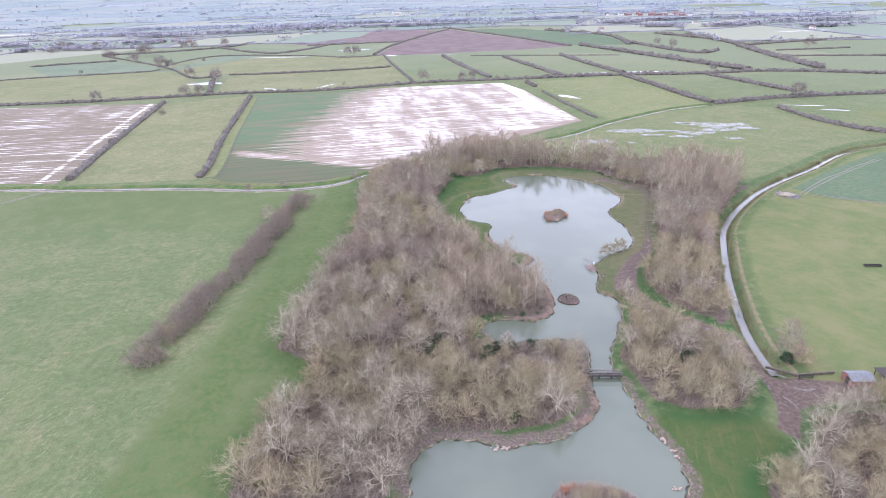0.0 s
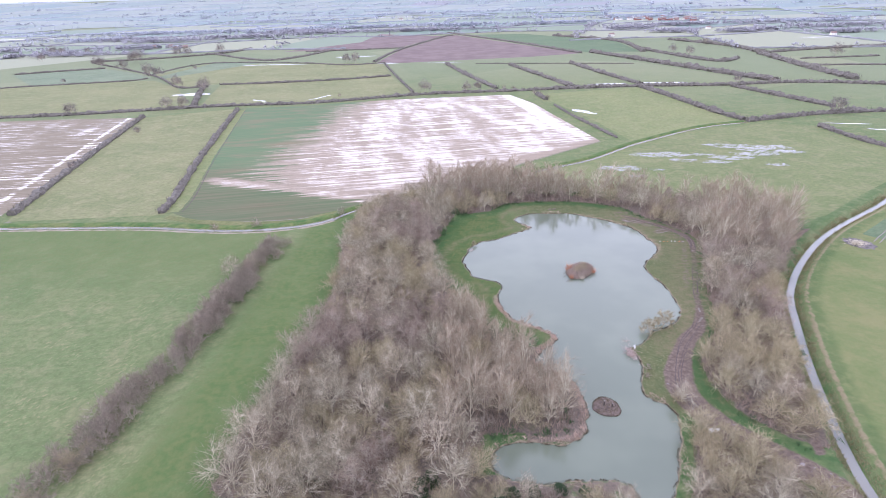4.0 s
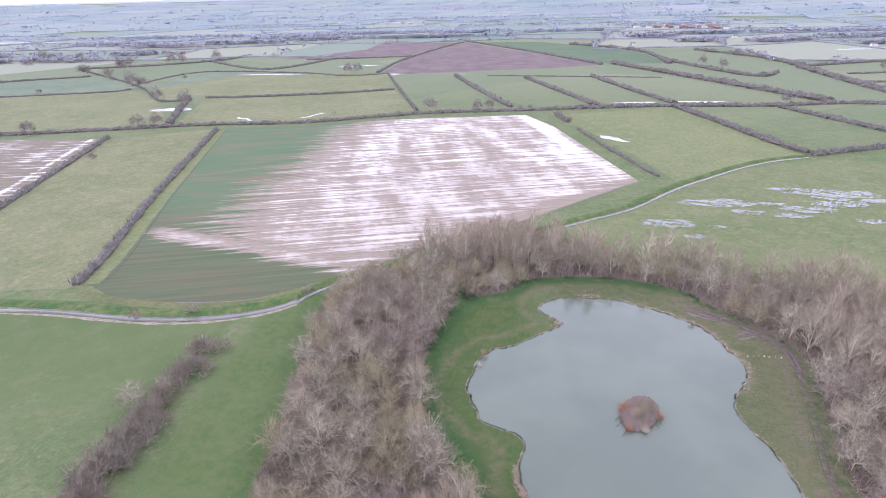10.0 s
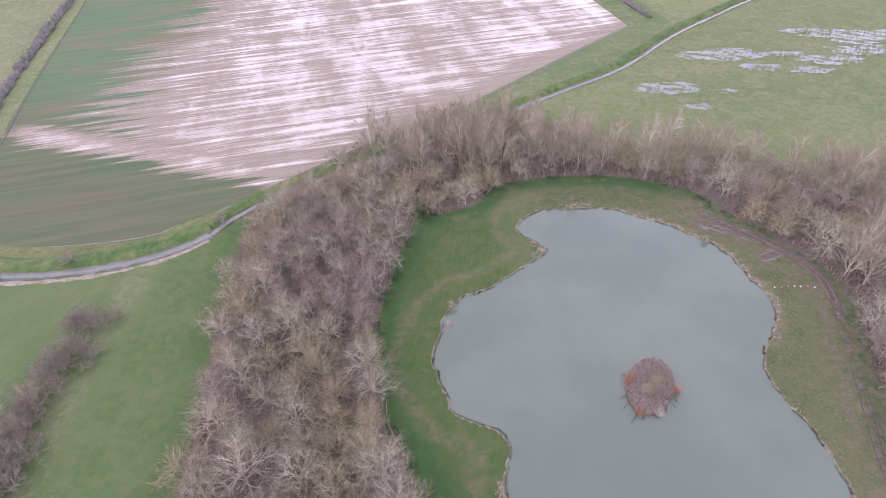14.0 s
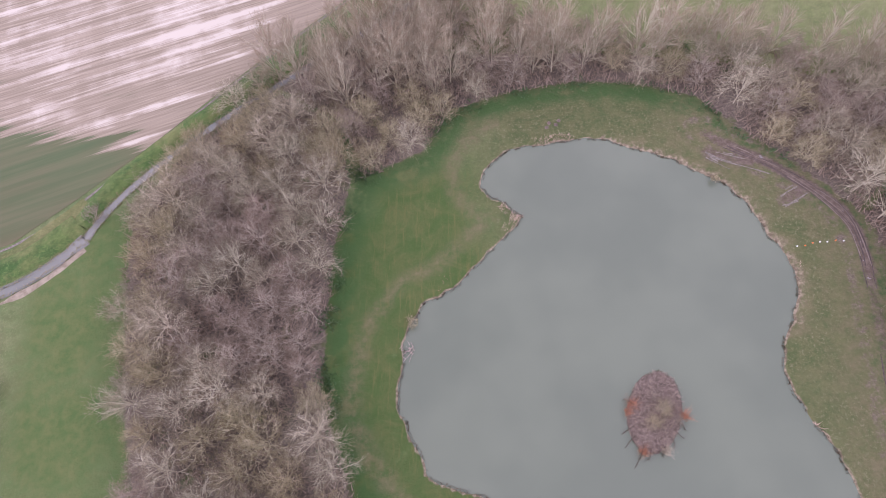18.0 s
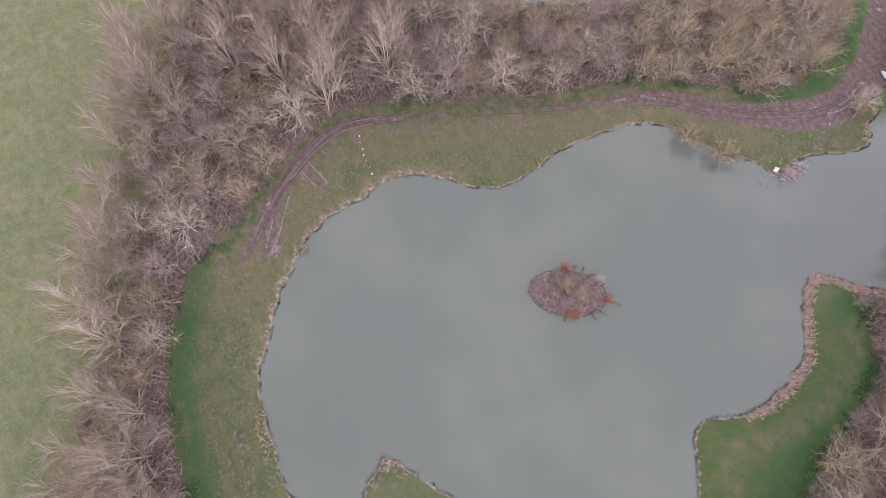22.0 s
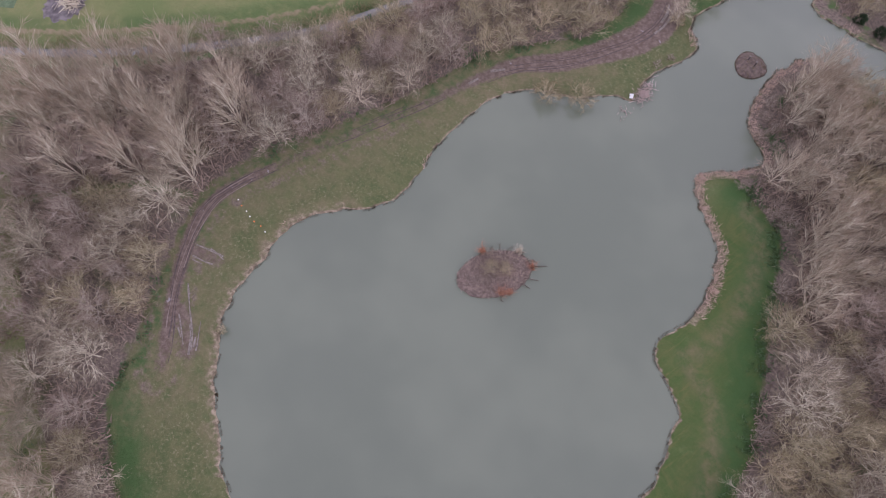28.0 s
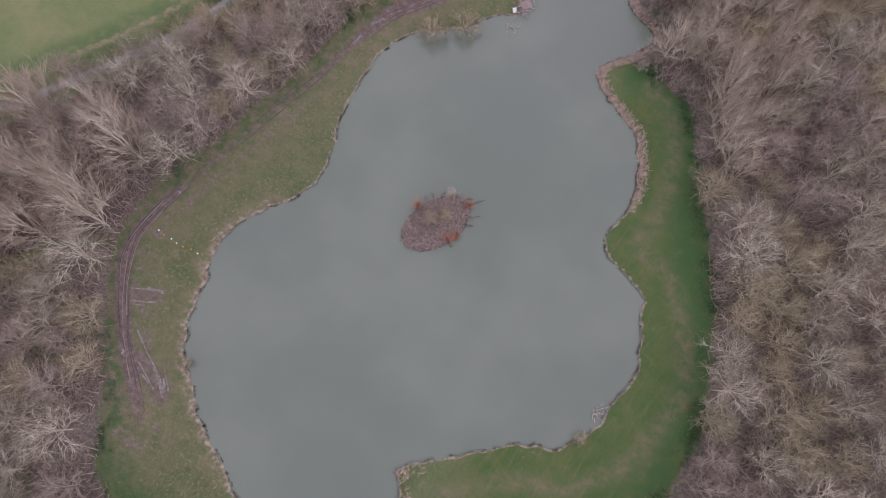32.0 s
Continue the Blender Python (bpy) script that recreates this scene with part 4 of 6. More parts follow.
def east_mix(x, y, depth):
    r = random.random()
    if y > 236 and x > 104 and r < 0.62:
        return "poplar", random.uniform(0.95, 1.18)
    if y < 190:
        return ("willow", random.uniform(0.8, 1.05)) if r < 0.75 else ("ash", random.uniform(0.7, 0.9))
    return ("ash", random.uniform(0.75, 1.0)) if r < 0.4 else ("willow", random.uniform(0.8, 1.0)) if r < 0.7 else ("alder", random.uniform(0.8, 1.0))


def quay_mix(x, y, depth):
    return ("willow", random.uniform(0.75, 1.0)) if random.random() < 0.75 else ("ash", random.uniform(0.7, 0.9))


scatter(WOODS["west"], 11, west_mix, "trees of the lakeside wood")
scatter(WOODS["north"], 12, north_mix, "trees of the north belt")
scatter(WOODS["east"], 13, east_mix, "trees of the canal belt")
scatter(WOODS["quay"], 14, quay_mix, "willows by the bridge")
scatter(WOODS["yardside"], 15, quay_mix, "trees beside the yard")

scatter([(21, 180), (26, 185), (31, 185), (27, 178), (33, 171), (34.5, 162), (34, 150), (28, 148), (24, 160)], 16, lambda x, y, depth: ("thorn", random.uniform(0.5, 0.85)), "scrub along the cove")
random.seed(21)
for x, y, k, s in ((-76, 232, "ash", 0.62), (91.6, 123.5, "alder", 1.1), (93.5, 121.5, "willow", 0.8), (104, 106.5, "willow", 0.75), (98.5, 104.5, "ash", 0.7), (108.5, 107.5, "willow", 0.7), (68, 80, "willow", 0.9), (59, 158.2, "ash", 0.5), (67.4, 193.2, "sallow", 1.5), (61.8, 189.4, "sallow", 1.4), (54.0, 168.0, "thorn", 0.5), (55.2, 171.5, "thorn", 0.45), (58.5, 158.7, "sallow", 0.9), (78, 269.6, "sallow", 0.55), (13.2, 253.6, "sallow", 0.55), (-98.6, 275, "thorn", 0.9), (-81, 277.5, "thorn", 1.0), (-46, 290, "thorn", 1.0)):
    plant(k, x, y, s)
# the hedgerow in the meadow
line = smoothed([(-81.5, 128), (-82.5, 138), (-80.5, 149), (-77.5, 167), (-72, 196), (-70, 225), (-67.5, 250), (-67, 257)], 3.0)
for x, y in line:
    for side in (-3.5, -1.2, 1.2, 3.5):
        if abs(side) > 2 and random.random() < (0.1 if y < 190 else 0.45) or random.random() < 0.08:
            continue
        bulk = 0.85 + 0.4 * noise.noise((x * 0.09, y * 0.09, 7))
        plant("thorn", x + side + random.uniform(-1.3, 1.3), y + random.uniform(-1.4, 1.4), bulk * (random.uniform(0.9, 1.45) if abs(side) > 2 else random.uniform(1.2, 1.9)), group="bushes of the meadow hedgerow")
for x, y, k, size in ((-82.5, 130.5, "willow", 0.55), (-80.2, 141, "willow", 0.6), (-79, 146, "willow", 0.45), (-70.5, 236, "ash", 0.55), (-69, 229, "alder", 0.6)):
    plant(k, x, y, size, group="bushes of the meadow hedgerow")


def hedge_mesh(lines, width, height, step, seed, spikes=5):
    """A lumpy clipped hedge along each line, with loose shoots on it."""
    rnd = random.Random(seed)
    verts, faces = [], []
    for line in lines:
        pts = smoothed(line, step)
        base = len(verts)
        prof = [(-0.5, 0.0), (-0.52, 0.5), (-0.25, 0.95), (0.25, 0.95), (0.52, 0.5), (0.5, 0.0)]
        for i, (x, y) in enumerate(pts):
            a, b = pts[max(i - 1, 0)], pts[min(i + 1, len(pts) - 1)]
            d = Vector((b[0] - a[0], b[1] - a[1])).normalized()
            lump = 0.62 + 0.5 * rnd.random() + 0.55 * max(0.0, noise.noise((x * 0.11, y * 0.11, seed)))
            for s, h in prof:
                s *= width * lump * rnd.uniform(0.75, 1.25)
                verts.append((x - d.y * s, y + d.x * s, h * height * lump * rnd.uniform(0.7, 1.25) - 0.05))
        m = len(prof)
        for i in range(len(pts) - 1):
            for k in range(m - 1):
                faces.append((base + i * m + k, base + i * m + k + 1, base + (i + 1) * m + k + 1, base + (i + 1) * m + k))
        faces += [tuple(base + k for k in range(m)), tuple(base + (len(pts) - 1) * m + k for k in reversed(range(m)))]
        for (x, y) in pts:
            for _ in range(spikes):
                n = len(verts)
                px, py = x + rnd.uniform(-1, 1) * width * 0.6, y + rnd.uniform(-1, 1) * step * 0.6
                h = height * rnd.uniform(0.9, 1.6)
                w = rnd.uniform(0.12, 0.35) * step * 0.25
                t = rnd.uniform(0, 3.14)
                verts += [(px - w * math.cos(t), py - w * math.sin(t), height * 0.4), (px + w * math.cos(t), py + w * math.sin(t), height * 0.4), (px + rnd.uniform(-0.4, 0.4), py + rnd.uniform(-0.4, 0.4), h)]
                faces.append((n, n + 1, n + 2))
    return verts, faces


def hedge(line, width=2.4, height=2.0, step=2.5, label="bare brown field hedge", seed=0):
    me = object_of("hedge", *hedge_mesh([line], width, height, step, seed), HEDGE)
    return tagged(new("hedge", me), label, "hedge")


HEDGES = [
    ([(-420, 545), (-340, 552), (-262, 566), (-229, 573), (-188, 578), (-121, 580), (-52, 602), (-7, 613), (62, 617), (86, 619)], 4.0, 2.6),
    ([(86, 619), (134, 624), (198, 626), (277, 619), (350, 624), (420, 600), (520, 540)], 5.5, 3.2),
    ([(-206, 300), (-225, 381), (-258, 535)], 3.5, 2.4), ([(-133, 298), (-137, 325), (-154, 401), (-184, 560)], 3.6, 2.6),
    ([(-257, 716), (-200, 717), (-122, 730), (-62, 750)], 2.5, 2.2), ([(-82, 880), (-58, 759), (-29, 624)], 2.6, 2.0), ([(5, 856), (30, 738), (55, 635)], 4.5, 3.0),
    ([(90, 824), (114, 718), (132, 634)], 5.5, 3.2), ([(170, 826), (187, 718), (202, 638)], 5.0, 3.0), ([(228, 953), (273, 822), (306, 725), (337, 635)], 9.0, 4.5),
    ([(197, 621), (206, 567), (214, 501), (222, 464)], 5.0, 3.2), ([(283, 612), (297, 559), (312, 502)], 5.0, 3.0), ([(222, 458), (258, 469), (296, 478), (378, 482)], 3.5, 3.2),
    ([(90, 594), (94, 566)], 4.5, 3.5), ([(97, 540), (103, 494), (110, 457), (117, 420)], 2.2, 1.6), ([(-99, 900), (-77, 1066), (1, 1345), (24, 1376)], 4.0, 2.4),
    ([(-240, 1087), (-63, 1111)], 3.0, 2.2), ([(-390, 818), (-357, 943), (-209, 914), (-137, 875), (-84, 890)], 2.2, 1.6), ([(-568, 1000), (-383, 816), (-300, 703), (-270, 708)], 2.4, 2.0),
    ([(-232, 580), (-257, 657), (-272, 711)], 4.5, 3.4), ([(-577, 1014), (-487, 1037), (-392, 1105), (-368, 1187)], 4.5, 3.0), ([(-405, 1094), (-268, 963), (-200, 1090)], 4.5, 2.8),
    ([(13, 1457), (129, 1175), (210, 945)], 5.0, 3.0), ([(230, 1288), (315, 1134), (303, 942)], 7.0, 4.0), ([(310, 984), (348, 810), (392, 829)], 6.0, 3.8),
    ([(410, 1128), (454, 989), (450, 881)], 7.0, 4.0), ([(450, 881), (555, 914), (661, 930)], 5.0, 3.5), ([(444, 871), (425, 734), (416, 632)], 9.0, 4.5), ([(462, 808), (567, 814)], 3.0, 2.0),
    ([(-640, 702), (-560, 722), (-498, 744), (-396, 768), (-376, 788)], 2.0, 1.6), ([(-603, 868), (-560, 890), (-501, 916)], 3.0, 2.2), ([(442, 742), (503, 734), (620, 700)], 3.0, 2.0), ([(46, 850), (122, 834), (247, 805)], 1.6, 1.2), ([(262, 438), (266, 388), (286, 352), (330, 338)], 3.5, 2.6),
]
for i, (line, width, height) in enumerate(HEDGES):
    far = min(p[1] for p in line) > 600
    hedge(line, width, height, 4.0 if far else 2.2, "dark bare hedge between far fields" if far else "bare brown hedge along the field edge", i)

def shifted_line(points, off):
    return smoothed([(x + off, y) for x, y in points], 4.0)


# ditches with raised grass banks
DITCH_WEST = smoothed([(-420, 287), (-234, 286), (-199, 283), (-172, 282), (-132, 280), (-101, 275), (-86, 274), (-72.5, 275), (-58, 279), (-48, 285.5)], 4.0)
DITCH_MID = smoothed([(-48, 285.5), (-40, 295), (-20, 309), (12, 326), (40.5, 341.5)], 4.0)
DITCH_EAST = smoothed([(40.5, 341.5), (62, 354.5), (88.5, 370.5), (118.5, 398), (141, 415), (170.5, 435.5), (195, 448), (220, 455)], 4.0)
for line, w, wide in ((DITCH_WEST, 2.6, 6.0), (DITCH_MID, 1.6, 5.0), (DITCH_EAST, 2.0, 5.0)):
    strip("ditch_water", smoothed(line, 1.2), w, 0.06, DITCHWATER, "narrow wet ditch along the field edge", "water", rough=0.5)
    strip("ditch_bank", [(x - 0.3 * wide, y + 0.72 * wide) for x, y in line], wide, -0.1, BANKSIDE, "raised bank of rank green grass", "bank", crown=0.9, rough=0.3, across=4)

SANDY = make_plain("trodden_sandy_bank", (0.2, 0.16, 0.115), (0.34, 0.285, 0.22), 1.6)
strip("sandy_bank", [(x, y - 2.3) for x, y in smoothed(DITCH_WEST, 1.5)], 1.7, -0.03, SANDY, "pale trodden sandy bank beside the ditch", "bank", crown=0.1, rough=1.3, across=3)
strip("field_margin", shifted_line([(-94, 284.8), (-63, 287.2), (-37, 304), (-11, 323.6), (14, 340.6), (28, 349.6), (60, 376), (104, 412)], 0.0), 0.5, 0.08, PALERUT, "pale trodden line along the field edge", "path", rough=0.6)

strip("headland", smoothed([(-128.5, 299), (-132, 325), (-149, 401), (-179.5, 558)], 4.0), 6.5, 0.075, MEADOW, "strip of bright grass beside the hedge", "grass", rough=0.25)
strip("wheeling", smoothed([(-123.5, 299), (-127, 325), (-144.5, 401), (-176, 556)], 4.0), 0.4, 0.09, RUT, "thin wheel mark along the corn", "rut", rough=0.6)
strip("headland", smoothed([(-128, 293), (-112, 286.6), (-92, 283), (-76, 282.6), (-62, 284.6), (-48, 294)], 4.0), 4.4, 0.085, ROUGHGRASS, "strip of rank grass beside the ditch", "grass", rough=0.3)


# ---- evergreens in the woods ----
def leafy(name, x, y, wide, tall, seed):
    """A dense dark bush of small leaves on short stems."""
    rnd = random.Random(seed)
    root = new(name)
    root.location = (x, y, 0)
    random.seed(seed)
    wood = Sticks()
    verts, faces = [], []
    for _ in range(40):
        a = rnd.uniform(0, 6.283)
        z = rnd.uniform(0.1, 1.0)
        r = wide * math.sqrt(max(0.05, 1 - z * z)) * rnd.uniform(0.55, 1.05)
        end = Vector((r * math.cos(a), r * math.sin(a), z * tall))
        wood.limb(Vector((0, 0, -0.1)), end, 0.06, 0.015)
        for _ in range(34):
            p = end + Vector((rnd.gauss(0, 0.3), rnd.gauss(0, 0.3), rnd.gauss(0, 0.28))) * wide * 0.45
            p.z = max(0.05, p.z)
            u = Vector((rnd.uniform(-1, 1), rnd.uniform(-1, 1), rnd.uniform(-0.6, 0.6))).normalized() * 0.16
            w = u.orthogonal().normalized() * 0.1
            n = len(verts)
            verts += [tuple(p - u), tuple(p + w), tuple(p + u), tuple(p - w)]
            faces.append((n, n + 1, n + 2, n + 3))
    part("stems", wood.mesh("stems", DARKBARK), None, root)
    part("foliage", object_of("foliage", verts, faces, TWIG["holly"]), None, root)
    return tagged(root, "dark evergreen holly bush among bare trees", "bush", "hollies in the wood")


for i, (x, y, wide, tall) in enumerate(((-2.7, 128.7, 2.2, 3.6), (11.9, 127.5, 2.4, 3.4), (16.6, 102.7, 1.3, 2.8), (-24.8, 145, 2.4, 4.5), (65.3, 124.0, 2.0, 2.4), (60.5, 123.5, 1.6, 2.0), (-1.5, 135.1, 1.8, 3.0), (7.7, 163.1, 2.0, 3.8), (-3.8, 133.0, 1.6, 3.0), (90.5, 122.0, 1.6, 2.6), (15, 131.2, 1.3, 2.2), (19.5, 131.6, 1.1, 1.9), (24.5, 131.8, 1.4, 2.2), (29.5, 131.3, 1.2, 2.0))):
    leafy("holly_bush", x, y, wide, tall, 300 + i)


# ---- undergrowth and shore ----
def blades(points, tall, wide, lean, seed):
    """Thin upright blades or shoots, one at each point."""
    rnd = random.Random(seed)
    verts, faces = [], []
    for x, y, z in points:
        h, w, t = tall * rnd.uniform(0.5, 1.3), wide * rnd.uniform(0.6, 1.4), rnd.uniform(0, 3.14)
        n = len(verts)
        verts += [(x - w * math.cos(t), y - w * math.sin(t), z), (x + w * math.cos(t), y + w * math.sin(t), z), (x + rnd.uniform(-lean, lean) * h, y + rnd.uniform(-lean, lean) * h, z + h)]
        faces.append((n, n + 1, n + 2))
    return verts, faces


def undergrowth():
    rnd = random.Random(31)
    pts = []
    for poly in WOODS.values():
        xs, ys = [p[0] for p in poly], [p[1] for p in poly]
        count = int((max(xs) - min(xs)) * (max(ys) - min(ys)) * 3.6)
        px = np.array([rnd.uniform(min(xs), max(xs)) for _ in range(count)])
        py = np.array([rnd.uniform(min(ys), max(ys)) for _ in range(count)])
        ok = inside(px, py, poly) & (signed(px, py, SHORE) > 0.8) & (away(px, py, CANAL) > 3) & (away(px, py, TRACK) > 2.5)
        pts += [(x, y, -0.05) for x, y in zip(px[ok], py[ok]) if noise.noise((x * 0.12, y * 0.12, 4)) > -0.15]
    me = object_of("undergrowth", *blades(pts, 1.7, 0.1, 0.9, 5), SCRUB)
    tagged(new("undergrowth", me), "tangled brown brambles on the woodland floor", "undergrowth", kind="stuff")


undergrowth()


def nettles():
    """Rank green growth where the turf meets the trees round the lake."""
    rnd = random.Random(37)
    pts = []
    for poly in (WOODS["west"], WOODS["north"], WOODS["east"]):
        for (x0, y0), (x1, y1) in zip(poly, poly[1:]):
            size = math.hypot(x1 - x0, y1 - y0)
            for _ in range(int(size * 60)):
                u, off = rnd.random(), rnd.gauss(0.3, 1.1)
                x, y = x0 + (x1 - x0) * u + (y1 - y0) / size * off, y0 + (y1 - y0) * u - (x1 - x0) / size * off
                dense = 0.1 if x < 40 else 0.32
                if noise.noise((x * 0.16, y * 0.16, 11)) + 0.6 * noise.noise((x * 0.7, y * 0.7, 12)) > dense:
                    pts.append((x, y, -0.05))
    px, py = np.array([p[0] for p in pts]), np.array([p[1] for p in pts])
    keep = (signed(px, py, SHORE) > 1.5) & (signed(px, py, SHORE) < 34) & (away(px, py, TRACK) > 1.7) & (px > -12) & (py > 140)
    pts = [p for p, good in zip(pts, keep) if good]
    me = object_of("nettles", *blades(pts, 0.55, 0.13, 1.0, 38), NETTLE)
    tagged(new("nettles", me), "dark green nettles and rank grass along the trees", "nettles", kind="stuff")


nettles()


def along_shore(inner, outer, count, seed, keep):
    """Points strewn along the waterline, between two distances from it."""
    rnd = random.Random(seed)
    out = []
    n = len(SHORE)
    for _ in range(count):
        i = rnd.randrange(n)
        (x0, y0), (x1, y1) = SHORE[i], SHORE[(i + 1) % n]
        u, d = rnd.random(), rnd.uniform(inner, outer)
        dx, dy = x1 - x0, y1 - y0
        size = math.hypot(dx, dy) + 1e-6
        x, y = x0 + dx * u - dy / size * d, y0 + dy * u + dx / size * d
        if keep(x, y, rnd):
            out.append((x, y, -0.3 + 0.3 * min(1, max(0, d / 1.1))))
    return out


# the outline runs clockwise, so the land lies to its left
sedge_points = along_shore(-0.4, 0.1, 15000, 6, lambda x, y, r: noise.noise((x * 0.6, y * 0.6, 8)) > r.uniform(-0.35, 0.3))
tagged(new("bank_sedge", object_of("bank_sedge", *blades(sedge_points, 0.32, 0.085, 0.6, 7), SEDGE)), "dark sedge tufts along the lake edge", "sedge", kind="stuff")


def reedy(x, y, r):
    west = 14 < x < 36 and 184 < y < 211
    cove = 24 < x < 37 and 145 < y < 190
    spit = 30 < x < 38 and 99 < y < 112
    return ((west or cove or spit) and noise.noise((x * 0.3, y * 0.3, 6)) > r.uniform(-0.75, 0.25)) or (y > 125 and (x > 20 or y < 235) and noise.noise((x * 0.12, y * 0.12, 1)) > 0.28 and r.random() < 0.35)


reed_points = along_shore(-0.1, 1.7, 42000, 8, reedy)
tagged(new("dead_reeds", object_of("dead_reeds", *blades(reed_points, 0.6, 0.05, 1.2, 9), REED)), "pinkish buff dead reeds fringing the bank", "reeds", kind="stuff")


def lump(name, size, seed, material, flat=0.6):
    """A rough stone or clod."""
    bm = bmesh.new()
    bmesh.ops.create_icosphere(bm, subdivisions=2, radius=1)
    for v in bm.verts:
        k = 0.8 + 0.35 * noise.noise(v.co * 1.6 + Vector((seed * 3.1, 0, 0)))
        v.co = Vector((v.co.x * size * k, v.co.y * size * k, v.co.z * size * k * flat))
    me = bpy.data.meshes.new(name)
    bm.to_mesh(me)
    bm.free()
    me.materials.append(material)
    return me


def along_canal(count, seed):
    rnd = random.Random(seed)
    out = []
    for _ in range(count):
        i = rnd.randrange(len(CANAL) - 1)
        (x0, y0), (x1, y1) = CANAL[i], CANAL[i + 1]
        u, side = rnd.random(), rnd.choice((-1, 1))
        d = side * (1.2 + abs(rnd.gauss(0, 1.1)))
        size = math.hypot(x1 - x0, y1 - y0)
        x, y = x0 + (x1 - x0) * u - (y1 - y0) / size * d, y0 + (y1 - y0) * u + (x1 - x0) / size * d
        if noise.noise((x * 0.2, y * 0.2, 3)) > rnd.uniform(-0.6, 0.5):
            out.append((x, y, min(0.0, (abs(d) - 0.95) * 0.6 - 2.0)))
    return out


random.seed(19)
STRAW = make_twig("canal_dead_grass", (0.34, 0.28, 0.17), (0.25, 0.21, 0.12), (0.16, 0.17, 0.07))
tagged(new("canal_grass", object_of("canal_grass", *blades(along_canal(34000, 14), 0.6, 0.07, 1.1, 15), STRAW)), "straw-coloured rank grass along the canal banks", "grass", kind="stuff")
ditch_points = []
for line in (DITCH_WEST, DITCH_MID, DITCH_EAST):
    for x, y in smoothed(line, 0.12):
        for _ in range(3):
            side = random.choice((-1, 1)) * random.uniform(0.55, 1.3)
            ditch_points.append((x + random.uniform(-0.3, 0.3) - 0.4 * side, y + side, 0.0))
tagged(new("ditch_grass", object_of("ditch_grass", *blades(ditch_points, 0.5, 0.07, 1.0, 17), STRAW)), "straw and green rank grass along the ditches", "grass", kind="stuff")
STONES = [lump("stone", 0.42, i, STONE) for i in range(4)]
random.seed(41)
for cx, cy, spread_x, spread_y, count in ((12.2, 94.2, 2.2, 0.4, 16), (49.6, 90.8, 0.6, 1.6, 9), (46.5, 82.3, 1.4, 0.6, 7), (48.6, 96.0, 0.5, 1.5, 8)):
    for _ in range(count):
        ob = new("stone", random.choice(STONES))
        s = random.uniform(0.6, 1.3)
        ob.matrix_basis = pose(cx + random.uniform(-1, 1) * spread_x, cy + random.uniform(-1, 1) * spread_y, -0.18, 0, 0, random.uniform(0, 360)) @ Matrix.Diagonal((s, s, s, 1))
        tagged(ob, "rough brown stone at the water's edge", "stone", "stones of the bank")


BRUSH = make_twig("washed_brushwood", (0.4, 0.32, 0.28), (0.48, 0.4, 0.36), (0.34, 0.26, 0.22))
REDSTEM = make_twig("reddish_dead_stems", (0.3, 0.17, 0.14), (0.36, 0.22, 0.18), (0.25, 0.15, 0.12))
random.seed(43)
pile = new("brushwood_pile")
pile.location = (53.0, 178.6, -0.25)
part("core", lump("core", 1.3, 12, BRUSH, 0.35), None, pile)
for _ in range(120):
    s = Sticks()
    a = Vector((random.gauss(0, 0.7), random.gauss(0, 1.5), random.uniform(0.1, 0.7)))
    d = Vector((random.uniform(-1, 1), random.uniform(-1, 1), random.uniform(-0.3, 0.3))).normalized()
    s.limb(a - d * random.uniform(0.3, 0.9), a + d * random.uniform(0.3, 0.9), 0.06, 0.035)
    part("branch", s.mesh("branch", BRUSH), None, pile)
for cx, cy, count, seed in ((53.3, 185.2, 16, 5), (11.4, 248.4, 26, 6), (20.8, 260.6, 30, 7)):
    random.seed(seed)
    drift_root = new("driftwood")
    drift_root.location = (cx, cy, -0.28)
    for _ in range(count):
        s = Sticks()
        a = Vector((random.gauss(0, 0.7), random.gauss(0, 0.7), random.uniform(0.0, 0.25)))
        d = Vector((random.uniform(-1, 1), random.uniform(-1, 1), random.uniform(-0.1, 0.3))).normalized()
        s.limb(a - d * random.uniform(0.2, 0.6), a + d * random.uniform(0.2, 0.7), 0.05, 0.03)
        part("branch", s.mesh("branch", REDSTEM if seed == 7 else BRUSH), None, drift_root)
    tagged(drift_root, "tangle of reddish dead stems at the bank" if seed == 7 else "pale sticks washed up at the bank", "driftwood")
tagged(pile, "heap of pinkish grey brushwood at the water's edge", "brush heap")


